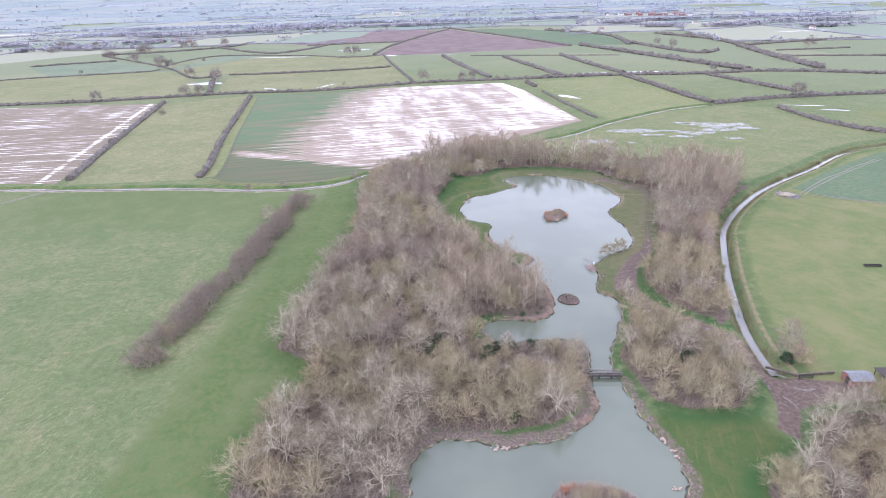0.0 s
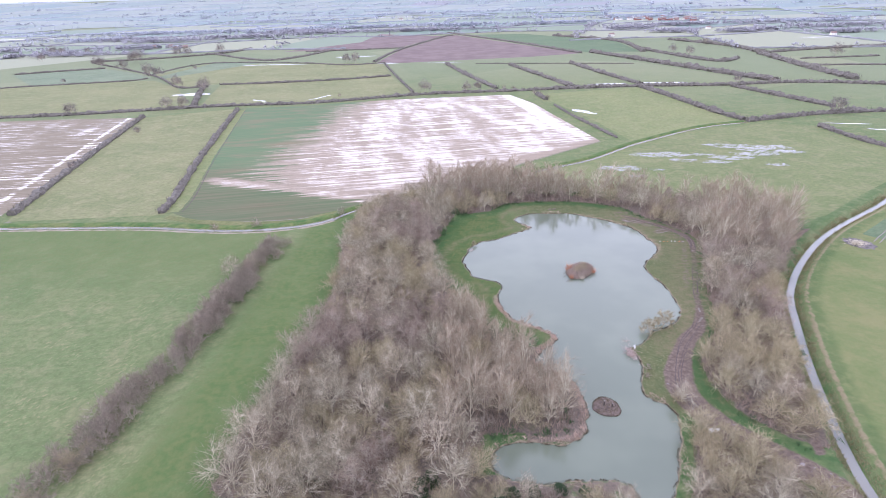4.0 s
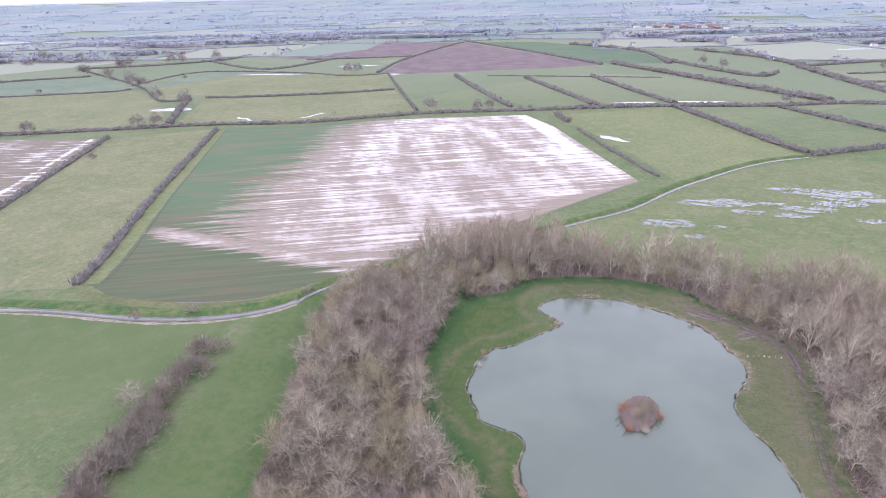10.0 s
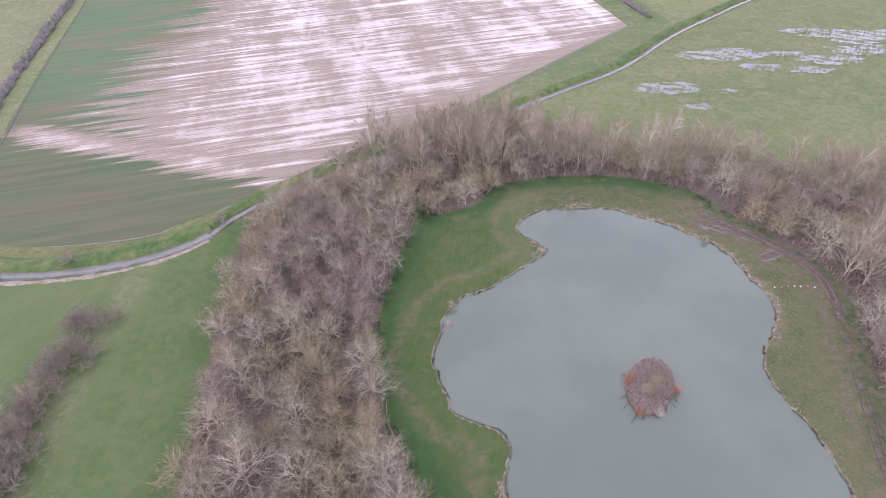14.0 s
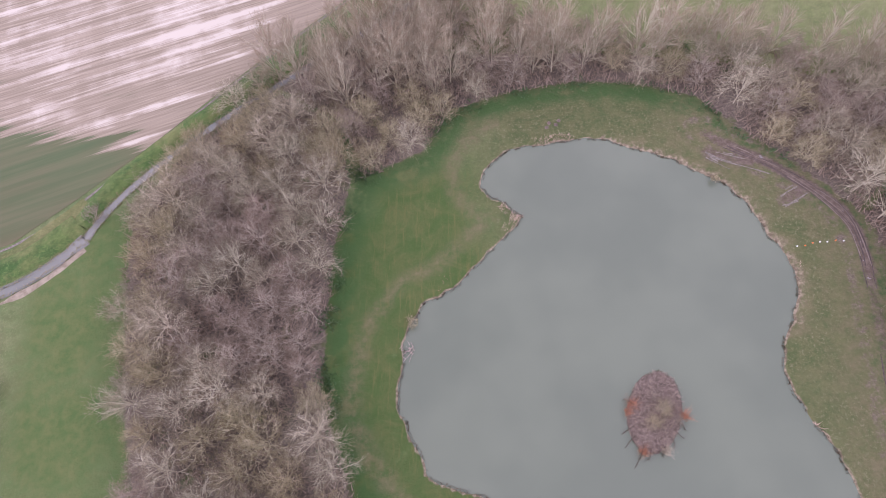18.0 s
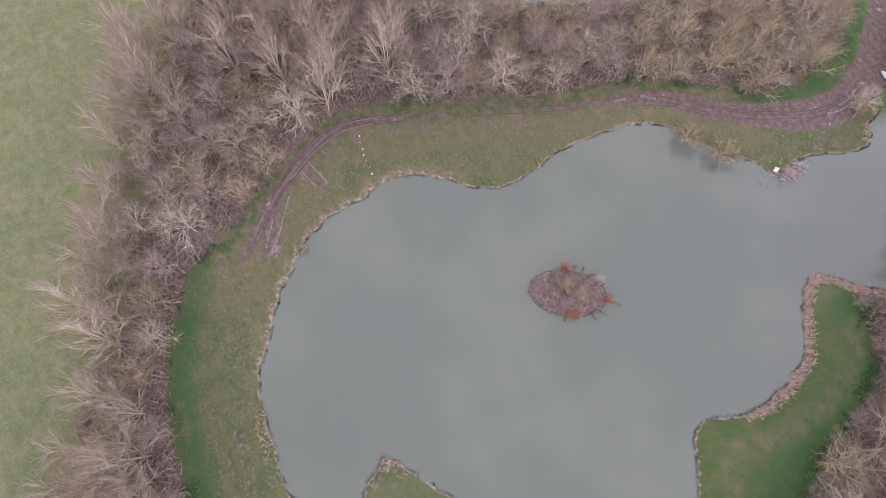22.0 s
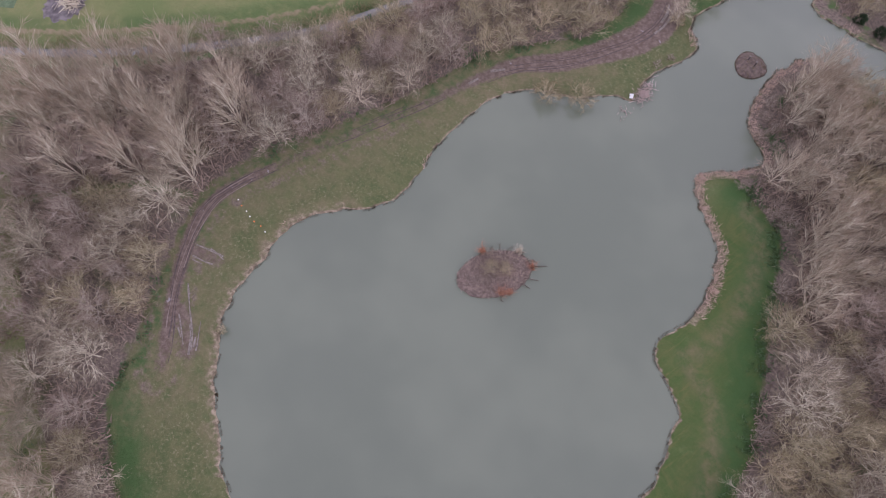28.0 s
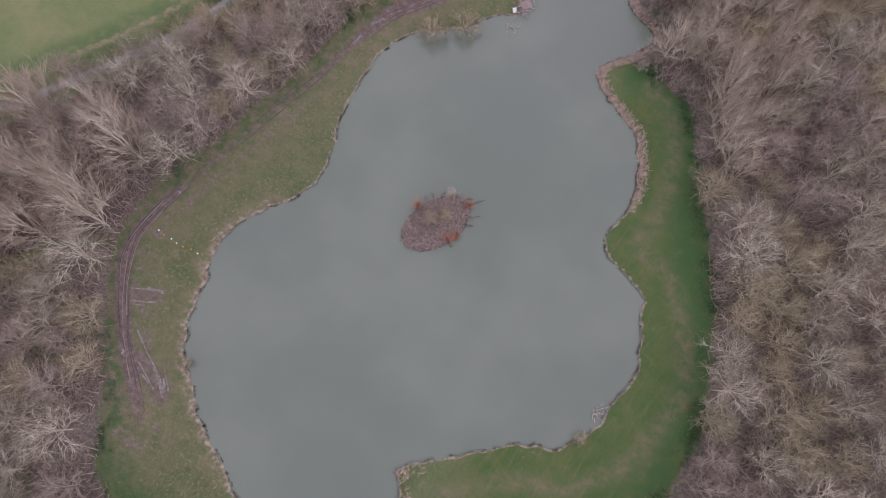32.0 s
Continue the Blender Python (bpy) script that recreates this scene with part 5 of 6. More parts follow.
# ---- islands ----
def island(name, outline, height, label, cover, seed, cover_tall):
    """A low earth mound in the water, with its shoots."""
    ring = smoothed(outline, 0.7, True)
    cx, cy = sum(p[0] for p in ring) / len(ring), sum(p[1] for p in ring) / len(ring)
    root = new(name)
    root.location = (cx, cy, -0.3)
    verts, faces = [], []
    steps = ((1.06, -0.9), (1.0, 0.0), (0.93, 0.28), (0.8, 0.5), (0.5, 0.85), (0.2, 1.0))
    n = len(ring)
    for f, h in steps:
        for x, y in ring:
            k = f * (1 + 0.07 * noise.noise((x * 0.9, y * 0.9, seed)))
            verts.append(((x - cx) * k, (y - cy) * k, h * height + (0.12 * noise.noise((x * f, y * f, seed + 3)) if h > 0 else 0)))
    for r in range(len(steps) - 1):
        for i in range(n):
            j = (i + 1) % n
            faces.append((r * n + i, r * n + j, (r + 1) * n + j, (r + 1) * n + i))
    verts.append((0, 0, height * 1.02))
    faces += [((len(steps) - 1) * n + i, (len(steps) - 1) * n + (i + 1) % n, len(verts) - 1) for i in range(n)]
    part("mound", object_of("mound", verts, faces, MOUND, True), None, root)
    rnd = random.Random(seed)
    pts = []
    for _ in range(4200):
        f = rnd.random() ** 0.5
        i, e = rnd.randrange(n), rnd.random()
        x, y = (ring[i][k] + (ring[(i + 1) % n][k] - ring[i][k]) * e for k in (0, 1))
        pts.append(((x - cx) * f, (y - cy) * f, height * (1 - f * f) * 0.9))
    part("dead_growth", object_of("dead_growth", *blades(pts, cover_tall, 0.045, 0.9, seed), cover), None, root)
    edge = [((x - cx) * k, (y - cy) * k, 0.02) for x, y in smoothed(outline, 0.12, True) for k in (rnd.uniform(0.94, 1.03),)]
    part("rim", object_of("rim", *blades(edge, 0.35, 0.07, 0.6, seed + 1), SEDGE), None, root, "dark waterlogged rim")
    return tagged(root, label, "island"), cx, cy


MOUND = make_plain("island_earth", (0.1, 0.076, 0.064), (0.205, 0.158, 0.136), 0.7, relief=0.05)
DEADGRASS = make_twig("flattened_dead_grass", (0.17, 0.14, 0.085), (0.14, 0.115, 0.075), (0.21, 0.175, 0.115))
PINKSTEM = make_twig("pink_dead_stems", (0.38, 0.3, 0.25), (0.27, 0.21, 0.178), (0.5, 0.42, 0.335))
island("wooded_island", [(50.1 + 7.0 * math.cos(k * 0.45) * 0.53 + 4.3 * math.sin(k * 0.45) * 0.85, 229.5 + 7.0 * math.cos(k * 0.45) * 0.85 - 4.3 * math.sin(k * 0.45) * 0.53) for k in range(14)], 0.7, "small island of dead brown stems in the lake", PINKSTEM, 3, 0.75)
island("bare_islet", [(43.3, 159.2), (43.8, 156.2), (42.6, 154.2), (39.2, 154.4), (37.2, 156.9), (38.6, 160.1), (41, 161)], 0.55, "low dark islet with short dead grass", DEADGRASS, 4, 0.22)
island("pond_island", [(21.5, 80), (23, 82.6), (29, 83.6), (35, 82.2), (38, 79), (33, 75), (25, 74.5)], 0.8, "overgrown island at the pond's end", PINKSTEM, 5, 1.4)


def shoots(name, x, y, z, tall, material, label, category, seed, count=150, spread_out=0.9):
    """A stool of upright shoots."""
    rnd = random.Random(seed)
    s = Sticks()
    random.seed(seed)
    for _ in range(count):
        a = Vector((rnd.uniform(-0.5, 0.5), rnd.uniform(-0.5, 0.5), 0))
        way = Vector((rnd.uniform(-1, 1) * spread_out, rnd.uniform(-1, 1) * spread_out, 1)).normalized()
        s.twig(a, a + way * tall * rnd.uniform(0.5, 1.2), 0.022)
    ob = new(name, s.mesh(name, material))
    ob.location = (x, y, z)
    return tagged(ob, label, category)


for i, (x, y, z, h) in enumerate(((54.6, 227.7, -0.2, 2.4), (46.8, 231.4, -0.2, 2.6), (45.8, 230.4, -0.2, 1.6), (45.9, 223.9, -0.2, 2.0), (24, 82.2, 0.0, 2.4), (26, 82.8, 0.0, 2.0))):
    shoots("osier_stool", x, y, z, h, OSIER, "orange-red willow shoots at the island's edge", "shrub", 60 + i)
shoots("dead_shrub", 49.6, 223.2, -0.2, 2.1, BARK, "pale grey dead shrub at the island's edge", "shrub", 70, 160)
DEADWOOD = make_twig("wet_dead_wood", (0.1, 0.078, 0.062), (0.14, 0.11, 0.088), (0.075, 0.06, 0.05))
random.seed(45)
for turn, reach in ((200, 1.1), (214, 1.5), (232, 3.4), (243, 1.2), (262, 1.0), (281, 1.4), (300, 1.1), (318, 1.5), (150, 1.1)):
    way = Vector((math.cos(radians(turn)), math.sin(radians(turn)), 0))
    limb = Sticks()
    at = way * -0.8 + Vector((0, 0, 0.45))
    mid = way * reach * 0.45 + Vector((random.uniform(-0.3, 0.3), random.uniform(-0.3, 0.3), 0.55))
    tip = way * reach + Vector((random.uniform(-0.5, 0.5), random.uniform(-0.5, 0.5), -0.12))
    limb.limb(at, mid, 0.1, 0.07)
    limb.limb(mid, tip, 0.07, 0.035)
    for _ in range(4):
        a = mid.lerp(tip, random.random())
        limb.branch(a, a + spread((tip - mid).normalized(), 25, 65) * random.uniform(0.5, 1.1), 0.04)
    fallen = new("dead_branch", limb.mesh("dead_branch", DEADWOOD))
    along, across = Vector((0.53, 0.85, 0)), Vector((0.85, -0.53, 0))
    scale = 1 / math.hypot(way.dot(along) / 6.9, way.dot(across) / 4.2)
    fallen.location = Vector((50.1, 229.5, -0.25)) + way * scale
    tagged(fallen, "dark dead branch trailing from the island into the water", "branch", "dead branches round the island")
random.seed(44)
for x, y, s in ((51.2, 229.4, 0.36), (48.9, 227.8, 0.3)):
    plant("willow", x, y, s, z=0.35)
for x, y, s in ((52, 230.2, 0.62), (49.5, 227.2, 0.55), (53, 227.2, 0.5), (50.6, 232, 0.5)):
    plant("thorn", x, y, s, z=0.3)
for x, y in ((29, 80), (33, 79.5), (26.5, 78.5)):
    plant("willow", x, y, 0.45, z=0.2)


def box(bm, x, y, z, sx, sy, sz, turn=0.0):
    m = Matrix.Translation((x, y, z)) @ Matrix.Rotation(turn, 4, "Z") @ Matrix.Diagonal((sx, sy, sz, 1))
    return bmesh.ops.create_cube(bm, size=1, matrix=m)


def block(name, x, y, z, sx, sy, sz, material, parent, turn=0.0, label="", bevel=0.02):
    bm = bmesh.new()
    box(bm, 0, 0, 0, sx, sy, sz)
    bmesh.ops.bevel(bm, geom=bm.edges[:], offset=min(bevel, 0.3 * min(sx, sy, sz)), segments=1, affect="EDGES")
    ob = part(name, bm, material, parent, label, pose(x, y, z, 0, 0, math.degrees(turn)))
    return ob


for x, y, h in ((40.0, 157.4, 1.3), (41.8, 156.8, 1.0)):
    post = new("marker_post")
    post.location = (x, y, 0.2)
    block("shaft", 0, 0, h / 2, 0.18, 0.18, h, DARKPLANK, post)
    block("cap", 0, 0, h + 0.08, 0.4, 0.4, 0.16, PLANK, post)
    tagged(post, "short dark wooden post on the islet", "post", "posts on the islet")


# ---- bridge ----
def footbridge():
    root = new("footbridge")
    root.matrix_basis = pose(41.7, 117.9, 0.0, 0, 0, -3)
    span, wide = 8.4, 1.5
    plank = object_of("plank", *[list(v) for v in ([(-0.11, -wide / 2, 0), (0.11, -wide / 2, 0), (0.11, wide / 2, 0), (-0.11, wide / 2, 0), (-0.11, -wide / 2, 0.05), (0.11, -wide / 2, 0.05), (0.11, wide / 2, 0.05), (-0.11, wide / 2, 0.05)], [(0, 3, 2, 1), (4, 5, 6, 7), (0, 1, 5, 4), (1, 2, 6, 5), (2, 3, 7, 6), (3, 0, 4, 7)])], DARKPLANK)
    for i in range(34):
        x = -span / 2 + 0.125 + i * span / 34
        part("plank", plank, None, root, at=pose(x, 0, 0.62 + 0.12 * (1 - (2 * x / span) ** 2)))
    for s in (-1, 1):
        block("beam", 0, s * 0.55, 0.5, span, 0.2, 0.2, DARKPLANK, root)
        for i in range(9):
            block("post", -span / 2 + 0.2 + i * (span - 0.4) / 8, s * wide / 2, 1.15, 0.12, 0.12, 1.15, PLANK, root)
        block("rail", 0, s * wide / 2, 1.72, span, 0.14, 0.08, PLANK, root)
        block("rail", 0, s * wide / 2, 1.25, span, 0.06, 0.12, PLANK, root)
        for x in (-1.6, 1.6):
            block("pile", x, s * 0.55, -0.5, 0.22, 0.22, 1.9, DARKPLANK, root)
    tagged(root, "wooden footbridge with post-and-rail sides over the channel", "bridge")


footbridge()


# ---- yard ----
def shed():
    root = new("shed")
    root.matrix_basis = pose(103.0, 113.0, 0, 0, 0, -2)
    lx, ly, h, ridge = 5.2, 3.8, 1.9, 2.7
    for s in (-1, 1):
        block("side_wall", 0, s * (ly / 2 - 0.1), h / 2, lx, 0.2, h, REDBRICK, root)
        bm = bmesh.new()
        vs = [bm.verts.new((s * lx / 2 + dx, y, z)) for dx in (-0.1, 0.1) for y, z in ((-ly / 2, 0), (ly / 2, 0), (ly / 2, h), (0, ridge), (-ly / 2, h))]
        bm.faces.new(vs[:5])
        bm.faces.new(vs[5:][::-1])
        for k in range(5):
            bm.faces.new((vs[k], vs[5 + k], vs[5 + (k + 1) % 5], vs[(k + 1) % 5]))
        bmesh.ops.recalc_face_normals(bm, faces=bm.faces[:])
        part("gable_wall", bm, REDBRICK, root)
        slope = math.atan2(ridge - h, ly / 2)
        bm = bmesh.new()
        box(bm, 0, 0, 0, lx + 0.7, math.hypot(ly / 2, ridge - h) + 0.4, 0.08)
        part("roof_slope", bm, SLATE, root, at=pose(0, s * (ly / 4 + 0.08), (h + ridge) / 2 + 0.06, -s * math.degrees(slope), 0, 0))
    door = block("door", -lx / 2 - 0.13, -0.4, 0.95, 0.08, 1.3, 1.9, DARKPLANK, root, 0.0, "dark plank door")
    block("handle", -0.07, 0.45, 0.05, 0.05, 0.05, 0.2, SLATE, door, 0.0, "grey metal handle")
    tagged(root, "small red brick shed with a grey sheet roof", "shed")
    lean = new("lean_to")
    lean.matrix_basis = pose(111.4, 114.0, 0, 0, 0, -2)
    for x in (-2.2, 2.2):
        for y in (-1.6, 1.6):
            block("post", x, y, 0.95, 0.14, 0.14, 1.9, DARKPLANK, lean)
    block("roof", 0, 0, 1.98, 5.2, 4.0, 0.1, DARKPLANK, lean)
    tagged(lean, "low dark open shelter beside the shed", "shelter")


shed()


def wall_run(a, b, wide, tall, label):
    """A low stone wall, course by course."""
    root = new("retaining_wall")
    d = Vector((b[0] - a[0], b[1] - a[1]))
    turn = math.atan2(d.y, d.x)
    root.matrix_basis = pose(a[0], a[1], 0, 0, 0, math.degrees(turn))
    random.seed(51)
    for row in range(2):
        x = 0.0
        while x < d.length:
            w = random.uniform(0.5, 0.9)
            block("stone", x + w / 2, random.uniform(-0.03, 0.03), tall * (row + 0.5) / 2, w - 0.03, wide, tall / 2 - 0.02, OLDSTONE, root, bevel=0.04)
            x += w
    tagged(root, label, "wall")


wall_run((83.8, 119.6), (89.5, 115.9), 0.4, 0.7, "low dark stone wall at the canal's end")
wall_run((89.5, 115.9), (99.5, 116.6), 0.4, 0.7, "low dark stone wall behind the yard")
gate = new("field_gate")
gate.matrix_basis = pose(91.5, 114.9, 0, 0, 0, 3)
for k in range(5):
    block("bar", 0, 0, 0.25 + k * 0.22, 3.4, 0.06, 0.1, DARKPLANK, gate)
for x in (-1.75, 1.75):
    block("post", x, 0, 0.65, 0.2, 0.2, 1.3, DARKPLANK, gate)
for x in (-0.8, 0.8):
    block("brace", x, 0.05, 0.7, 0.1, 0.05, 1.0, DARKPLANK, gate)
tagged(gate, "dark wooden five-bar gate beside the yard", "gate")


def boat():
    root = new("dinghy")
    root.matrix_basis = pose(62.6, 148.2, 0.02, 0, 0, 10)
    verts, faces = [], []
    ribs = 9
    for i in range(ribs):
        u = i / (ribs - 1)
        x = -1.35 + 2.7 * u
        w = 0.62 * (1 - max(0, u - 0.35) ** 2 * 2.2)
        w = max(w, 0.05)
        for y, z in ((-1, 0.5), (-0.85, 0.2), (0, 0.02), (0.85, 0.2), (1, 0.5), (0.86, 0.5), (0.7, 0.26), (0, 0.12), (-0.7, 0.26), (-0.86, 0.5)):
            verts.append((x, y * w, z + 0.15 * u * u * (z > 0.4)))
    for i in range(ribs - 1):
        for k in range(10):
            faces.append((i * 10 + k, i * 10 + (k + 1) % 10, (i + 1) * 10 + (k + 1) % 10, (i + 1) * 10 + k))
    faces += [tuple(range(9, -1, -1)), tuple((ribs - 1) * 10 + k for k in range(10))]
    part("hull", object_of("hull", verts, faces, WHITE, True), None, root)
    for x in (-0.9, 0.1):
        block("thwart", x, 0, 0.38, 0.28, 0.95, 0.04, WHITE, root)
    tagged(root, "small white dinghy drawn up on the grass", "boat")


boat()

board = new("notice_board")
board.matrix_basis = pose(54.6, 181.2, 0.0, 0, 0, 35)
for side in (-1, 1):
    block("panel", 0, side * 0.24, 0.5, 0.75, 0.03, 1.05, WHITE, board).rotation_euler = (radians(side * 22), 0, 0)
block("ridge", 0, 0, 1.0, 0.78, 0.1, 0.04, PLANK, board)
tagged(board, "white folding notice board on the grass bank", "sign")

cone = bmesh.new()
bmesh.ops.create_cone(cone, cap_ends=True, segments=12, radius1=0.11, radius2=0.025, depth=0.36)
cone_mesh = bpy.data.meshes.new("body")
cone.to_mesh(cone_mesh)
cone.free()
foot = bmesh.new()
box(foot, 0, 0, 0, 0.24, 0.24, 0.04)
foot_mesh = bpy.data.meshes.new("foot")
foot.to_mesh(foot_mesh)
foot.free()
for colour, material in (("white", WHITE), ("orange", ORANGE)):
    me, fm = cone_mesh.copy(), foot_mesh.copy()
    me.materials.append(material)
    fm.materials.append(material)
    for i, (x, y) in enumerate(((95.6, 251.5), (94.2, 251.9), (92.6, 252.0), (91.3, 252.3), (89.9, 252.4), (88.3, 252.2), (86.8, 252.4))):
        if (i in (0, 2, 3, 6)) == (colour == "white"):
            marker = new("marker_cone")
            marker.location = (x, y, 0.02)
            part("foot", fm, None, marker, at=pose(0, 0, 0.03))
            part("body", me, None, marker, at=pose(0, 0, 0.23))
            tagged(marker, f"small {colour} plastic marker cone on the grass", "cone", "marker cones in a row")

# ---- ruts, heaps and puddles ----
def shifted(line, off):
    out = []
    for i, (x, y) in enumerate(line):
        a, b = line[max(i - 1, 0)], line[min(i + 1, len(line) - 1)]
        d = Vector((b[0] - a[0], b[1] - a[1])).normalized()
        w = off + 0.7 * noise.noise((x * 0.09, y * 0.09, off * 2.0)) + 0.15 * noise.noise((x * 0.4, y * 0.4, off))
        out.append((x - d.y * w, y + d.x * w))
    return out


north_run = [p for p in TRACK if 241 < p[1] < 281]
middle_run = [p for p in TRACK if 207 < p[1] < 232]
south_run = [p for p in TRACK if 150 < p[1] < 200]
for run, offs in ((north_run, (-0.95, -0.5, 0.45, 0.9)), (middle_run, (-0.8, 0.75, 1.1)), (south_run, (-1.2, -0.85, 0.2, 0.85))):
    for k, off in enumerate(offs):
        strip("wheel_rut", shifted(smoothed(run[2 * k:len(run) - 2 * (k % 3) or None], 0.8), off), 0.17, 0.022 + 0.003 * off, RUT, "dark wheel rut pressed into the muddy track", "rut", rough=1.1)
RUT_LEVEL = 0.03
for off in (-0.8, 0.7):
    strip("wheel_rut", shifted(smoothed([(-201, 292), (-206, 283), (-214, 272), (-222, 262)], 1.0), off), 0.7, 0.07 + 0.004 * off, PALERUT, "wet wheel rut across the ditch crossing", "rut", rough=0.8)
for off, low, high in ((-0.72, 247, 268), (0.05, 252, 276), (0.68, 244, 263)):
    strip("rut_crest", shifted(smoothed([p for p in north_run if low < p[1] < high], 0.8), off), 0.13, 0.034 + 0.003 * off, PALECREST, "pale crest of mud between the wheel ruts", "rut", rough=1.2)
for line, w in (([(94.2, 262.7), (91.5, 261.7), (88.7, 260.8)], 0.34), ([(91.6, 261.4), (90.2, 261.2), (88.2, 261.2)], 0.22), ([(93, 264.5), (90.6, 263.8), (88.9, 263.1)], 0.3), ([(92.4, 265), (90.4, 264.4)], 0.16),
                ([(89.3, 268.4), (85.6, 271), (81.5, 273.6), (79.4, 275.7)], 0.26), ([(83.2, 272.8), (81.2, 274.2), (79, 276.4)], 0.3), ([(86, 273), (83.4, 274.5), (81.1, 275.9)], 0.24), ([(84.2, 274.6), (82.4, 275.4)], 0.26), ([(82.1, 271.3), (80.3, 273.2), (78.6, 275.1)], 0.2), ([(80.6, 273.6), (79.4, 275)], 0.3),
                ([(62.8, 155.5), (61.6, 158), (61.1, 161)], 0.6), ([(60.4, 158.5), (60.1, 161.8), (60.5, 164.5)], 0.5), ([(78, 193.7), (80, 196.2)], 0.8), ([(80.6, 199.2), (81.2, 201.7)], 0.5),
                ([(86.5, 111.5), (88.5, 110.5), (91, 110.8)], 0.7), ([(82.2, 108), (83, 106), (83.2, 104)], 0.6), ([(85.5, 116.4), (86.8, 115.2)], 0.6)):
    RUT_LEVEL += 0.006
    strip("pale_rut", smoothed(line, 0.5), w, RUT_LEVEL, PALERUT, "wet pale rut holding rain water", "rut", rough=0.9)
for off in (-0.9, 0.9):
    strip("tractor_track", shifted(smoothed([(168, 247), (186, 262), (215, 282), (240, 298)], 4), off), 0.5, 0.06, PALERUT, "pale tractor wheeling across young corn", "rut", rough=0.4)
    strip("tractor_track", shifted(smoothed([(172, 246), (196, 232), (225, 216), (250, 205)], 4), off), 0.5, 0.06, PALERUT, "pale tractor wheeling across young corn", "rut", rough=0.4)
ASH = make_plain("ash_and_mud", (0.075, 0.066, 0.066), (0.2, 0.175, 0.175), 1.6, relief=0.08)
patch = smoothed([(156.5, 248.5), (160, 251.5), (164, 250), (166, 246), (164, 241.5), (160.5, 240.5), (157.5, 243.5)], 0.5, True)
sheet("ash_patch", [(x + 1.6 * noise.noise((x * 0.5, y * 0.5, 1)) + 0.8 * noise.noise((x * 1.7, y * 1.7, 2)), y + 1.6 * noise.noise((x * 0.5, y * 0.5, 6)) + 0.8 * noise.noise((x * 1.7, y * 1.7, 8))) for x, y in patch], 0.05, ASH, "grey ash and churned mud round a bonfire heap", "ground")
random.seed(61)
heap = new("bonfire_heap")
heap.location = (159.8, 245.6, 0.0)
part("core", lump("core", 1.8, 9, OLDSTONE, 0.5), None, heap)
for _ in range(150):
    a = Vector((random.gauss(0, 1.3), random.gauss(0, 1.1), random.uniform(0.1, 1.1)))
    s = Sticks()
    d = Vector((random.uniform(-1, 1), random.uniform(-1, 1), random.uniform(-0.2, 0.5))).normalized()
    s.limb(a - d, a + d * random.uniform(0.3, 1.3), 0.07, 0.04)
    part("branch", s.mesh("branch", BARK), None, heap)
tagged(heap, "heap of cut branches on a bonfire site", "brush heap")
for i, (x, y) in enumerate(((50.2, 291.2), (51.5, 290.4), (49.4, 290.2), (52.4, 291.4))):
    ob = new("earth_clod", lump("earth_clod", 0.55, 20 + i, MOUND, 0.5))
    ob.location = (x, y, 0.1)
    tagged(ob, "dark clod of dug earth on the grass", "earth", "clods of dug earth")
trough = new("feed_trough")
trough.matrix_basis = pose(149.7, 174, 0, 0, 0, -4)
block("base", 0, 0, 0.22, 5.6, 0.9, 0.12, DARKPLANK, trough)
for s in (-1, 1):
    block("side", 0, s * 0.42, 0.48, 5.6, 0.07, 0.45, DARKPLANK, trough)
    block("end", s * 2.77, 0, 0.48, 0.07, 0.9, 0.45, DARKPLANK, trough)
for x in (-2.2, 0, 2.2):
    block("leg", x, 0, 0.1, 0.2, 0.8, 0.2, DARKPLANK, trough)
tagged(trough, "long dark cattle trough in the pasture", "trough")
for outline, name in (([(-285, 651), (-262, 661), (-245, 655), (-248, 646), (-270, 643)], "pool"), ([(-330, 905), (-262, 909), (-200, 903), (-205, 899), (-262, 902)], "pool"), ([(-165, 985), (-110, 992), (-112, 986), (-160, 978)], "pool"),
                      ([(150, 648), (176, 650), (190, 646), (170, 643)], "pool"), ([(205, 650), (232, 647), (252, 642), (226, 641)], "pool"), ([(108, 520), (118, 512), (124, 500), (119, 500), (108, 512)], "pool"), ([(268, 447), (292, 444), (300, 440), (285, 442)], "pool"), ([(286, 428), (302, 424), (306, 420), (294, 423)], "pool"),
                      ([(-98, 886), (-80, 888), (-62, 882), (-80, 879)], "pool"), ([(-30, 878), (10, 874), (30, 870), (8, 871)], "pool"), ([(-186, 610), (-176, 603), (-166, 594), (-171, 595), (-183, 605)], "pool"), ([(-128, 600), (-118, 610), (-111, 622), (-114, 622), (-122, 610)], "pool")):
    ring = smoothed(outline, 3.0, True)
    sheet("flood_pool", [(x + 3 * noise.noise((x * 0.1, y * 0.1, 1)), y + 2 * noise.noise((x * 0.1, y * 0.1, 6))) for x, y in ring], 0.09, SHEET, "shallow pool of flood water in the grass", "water")

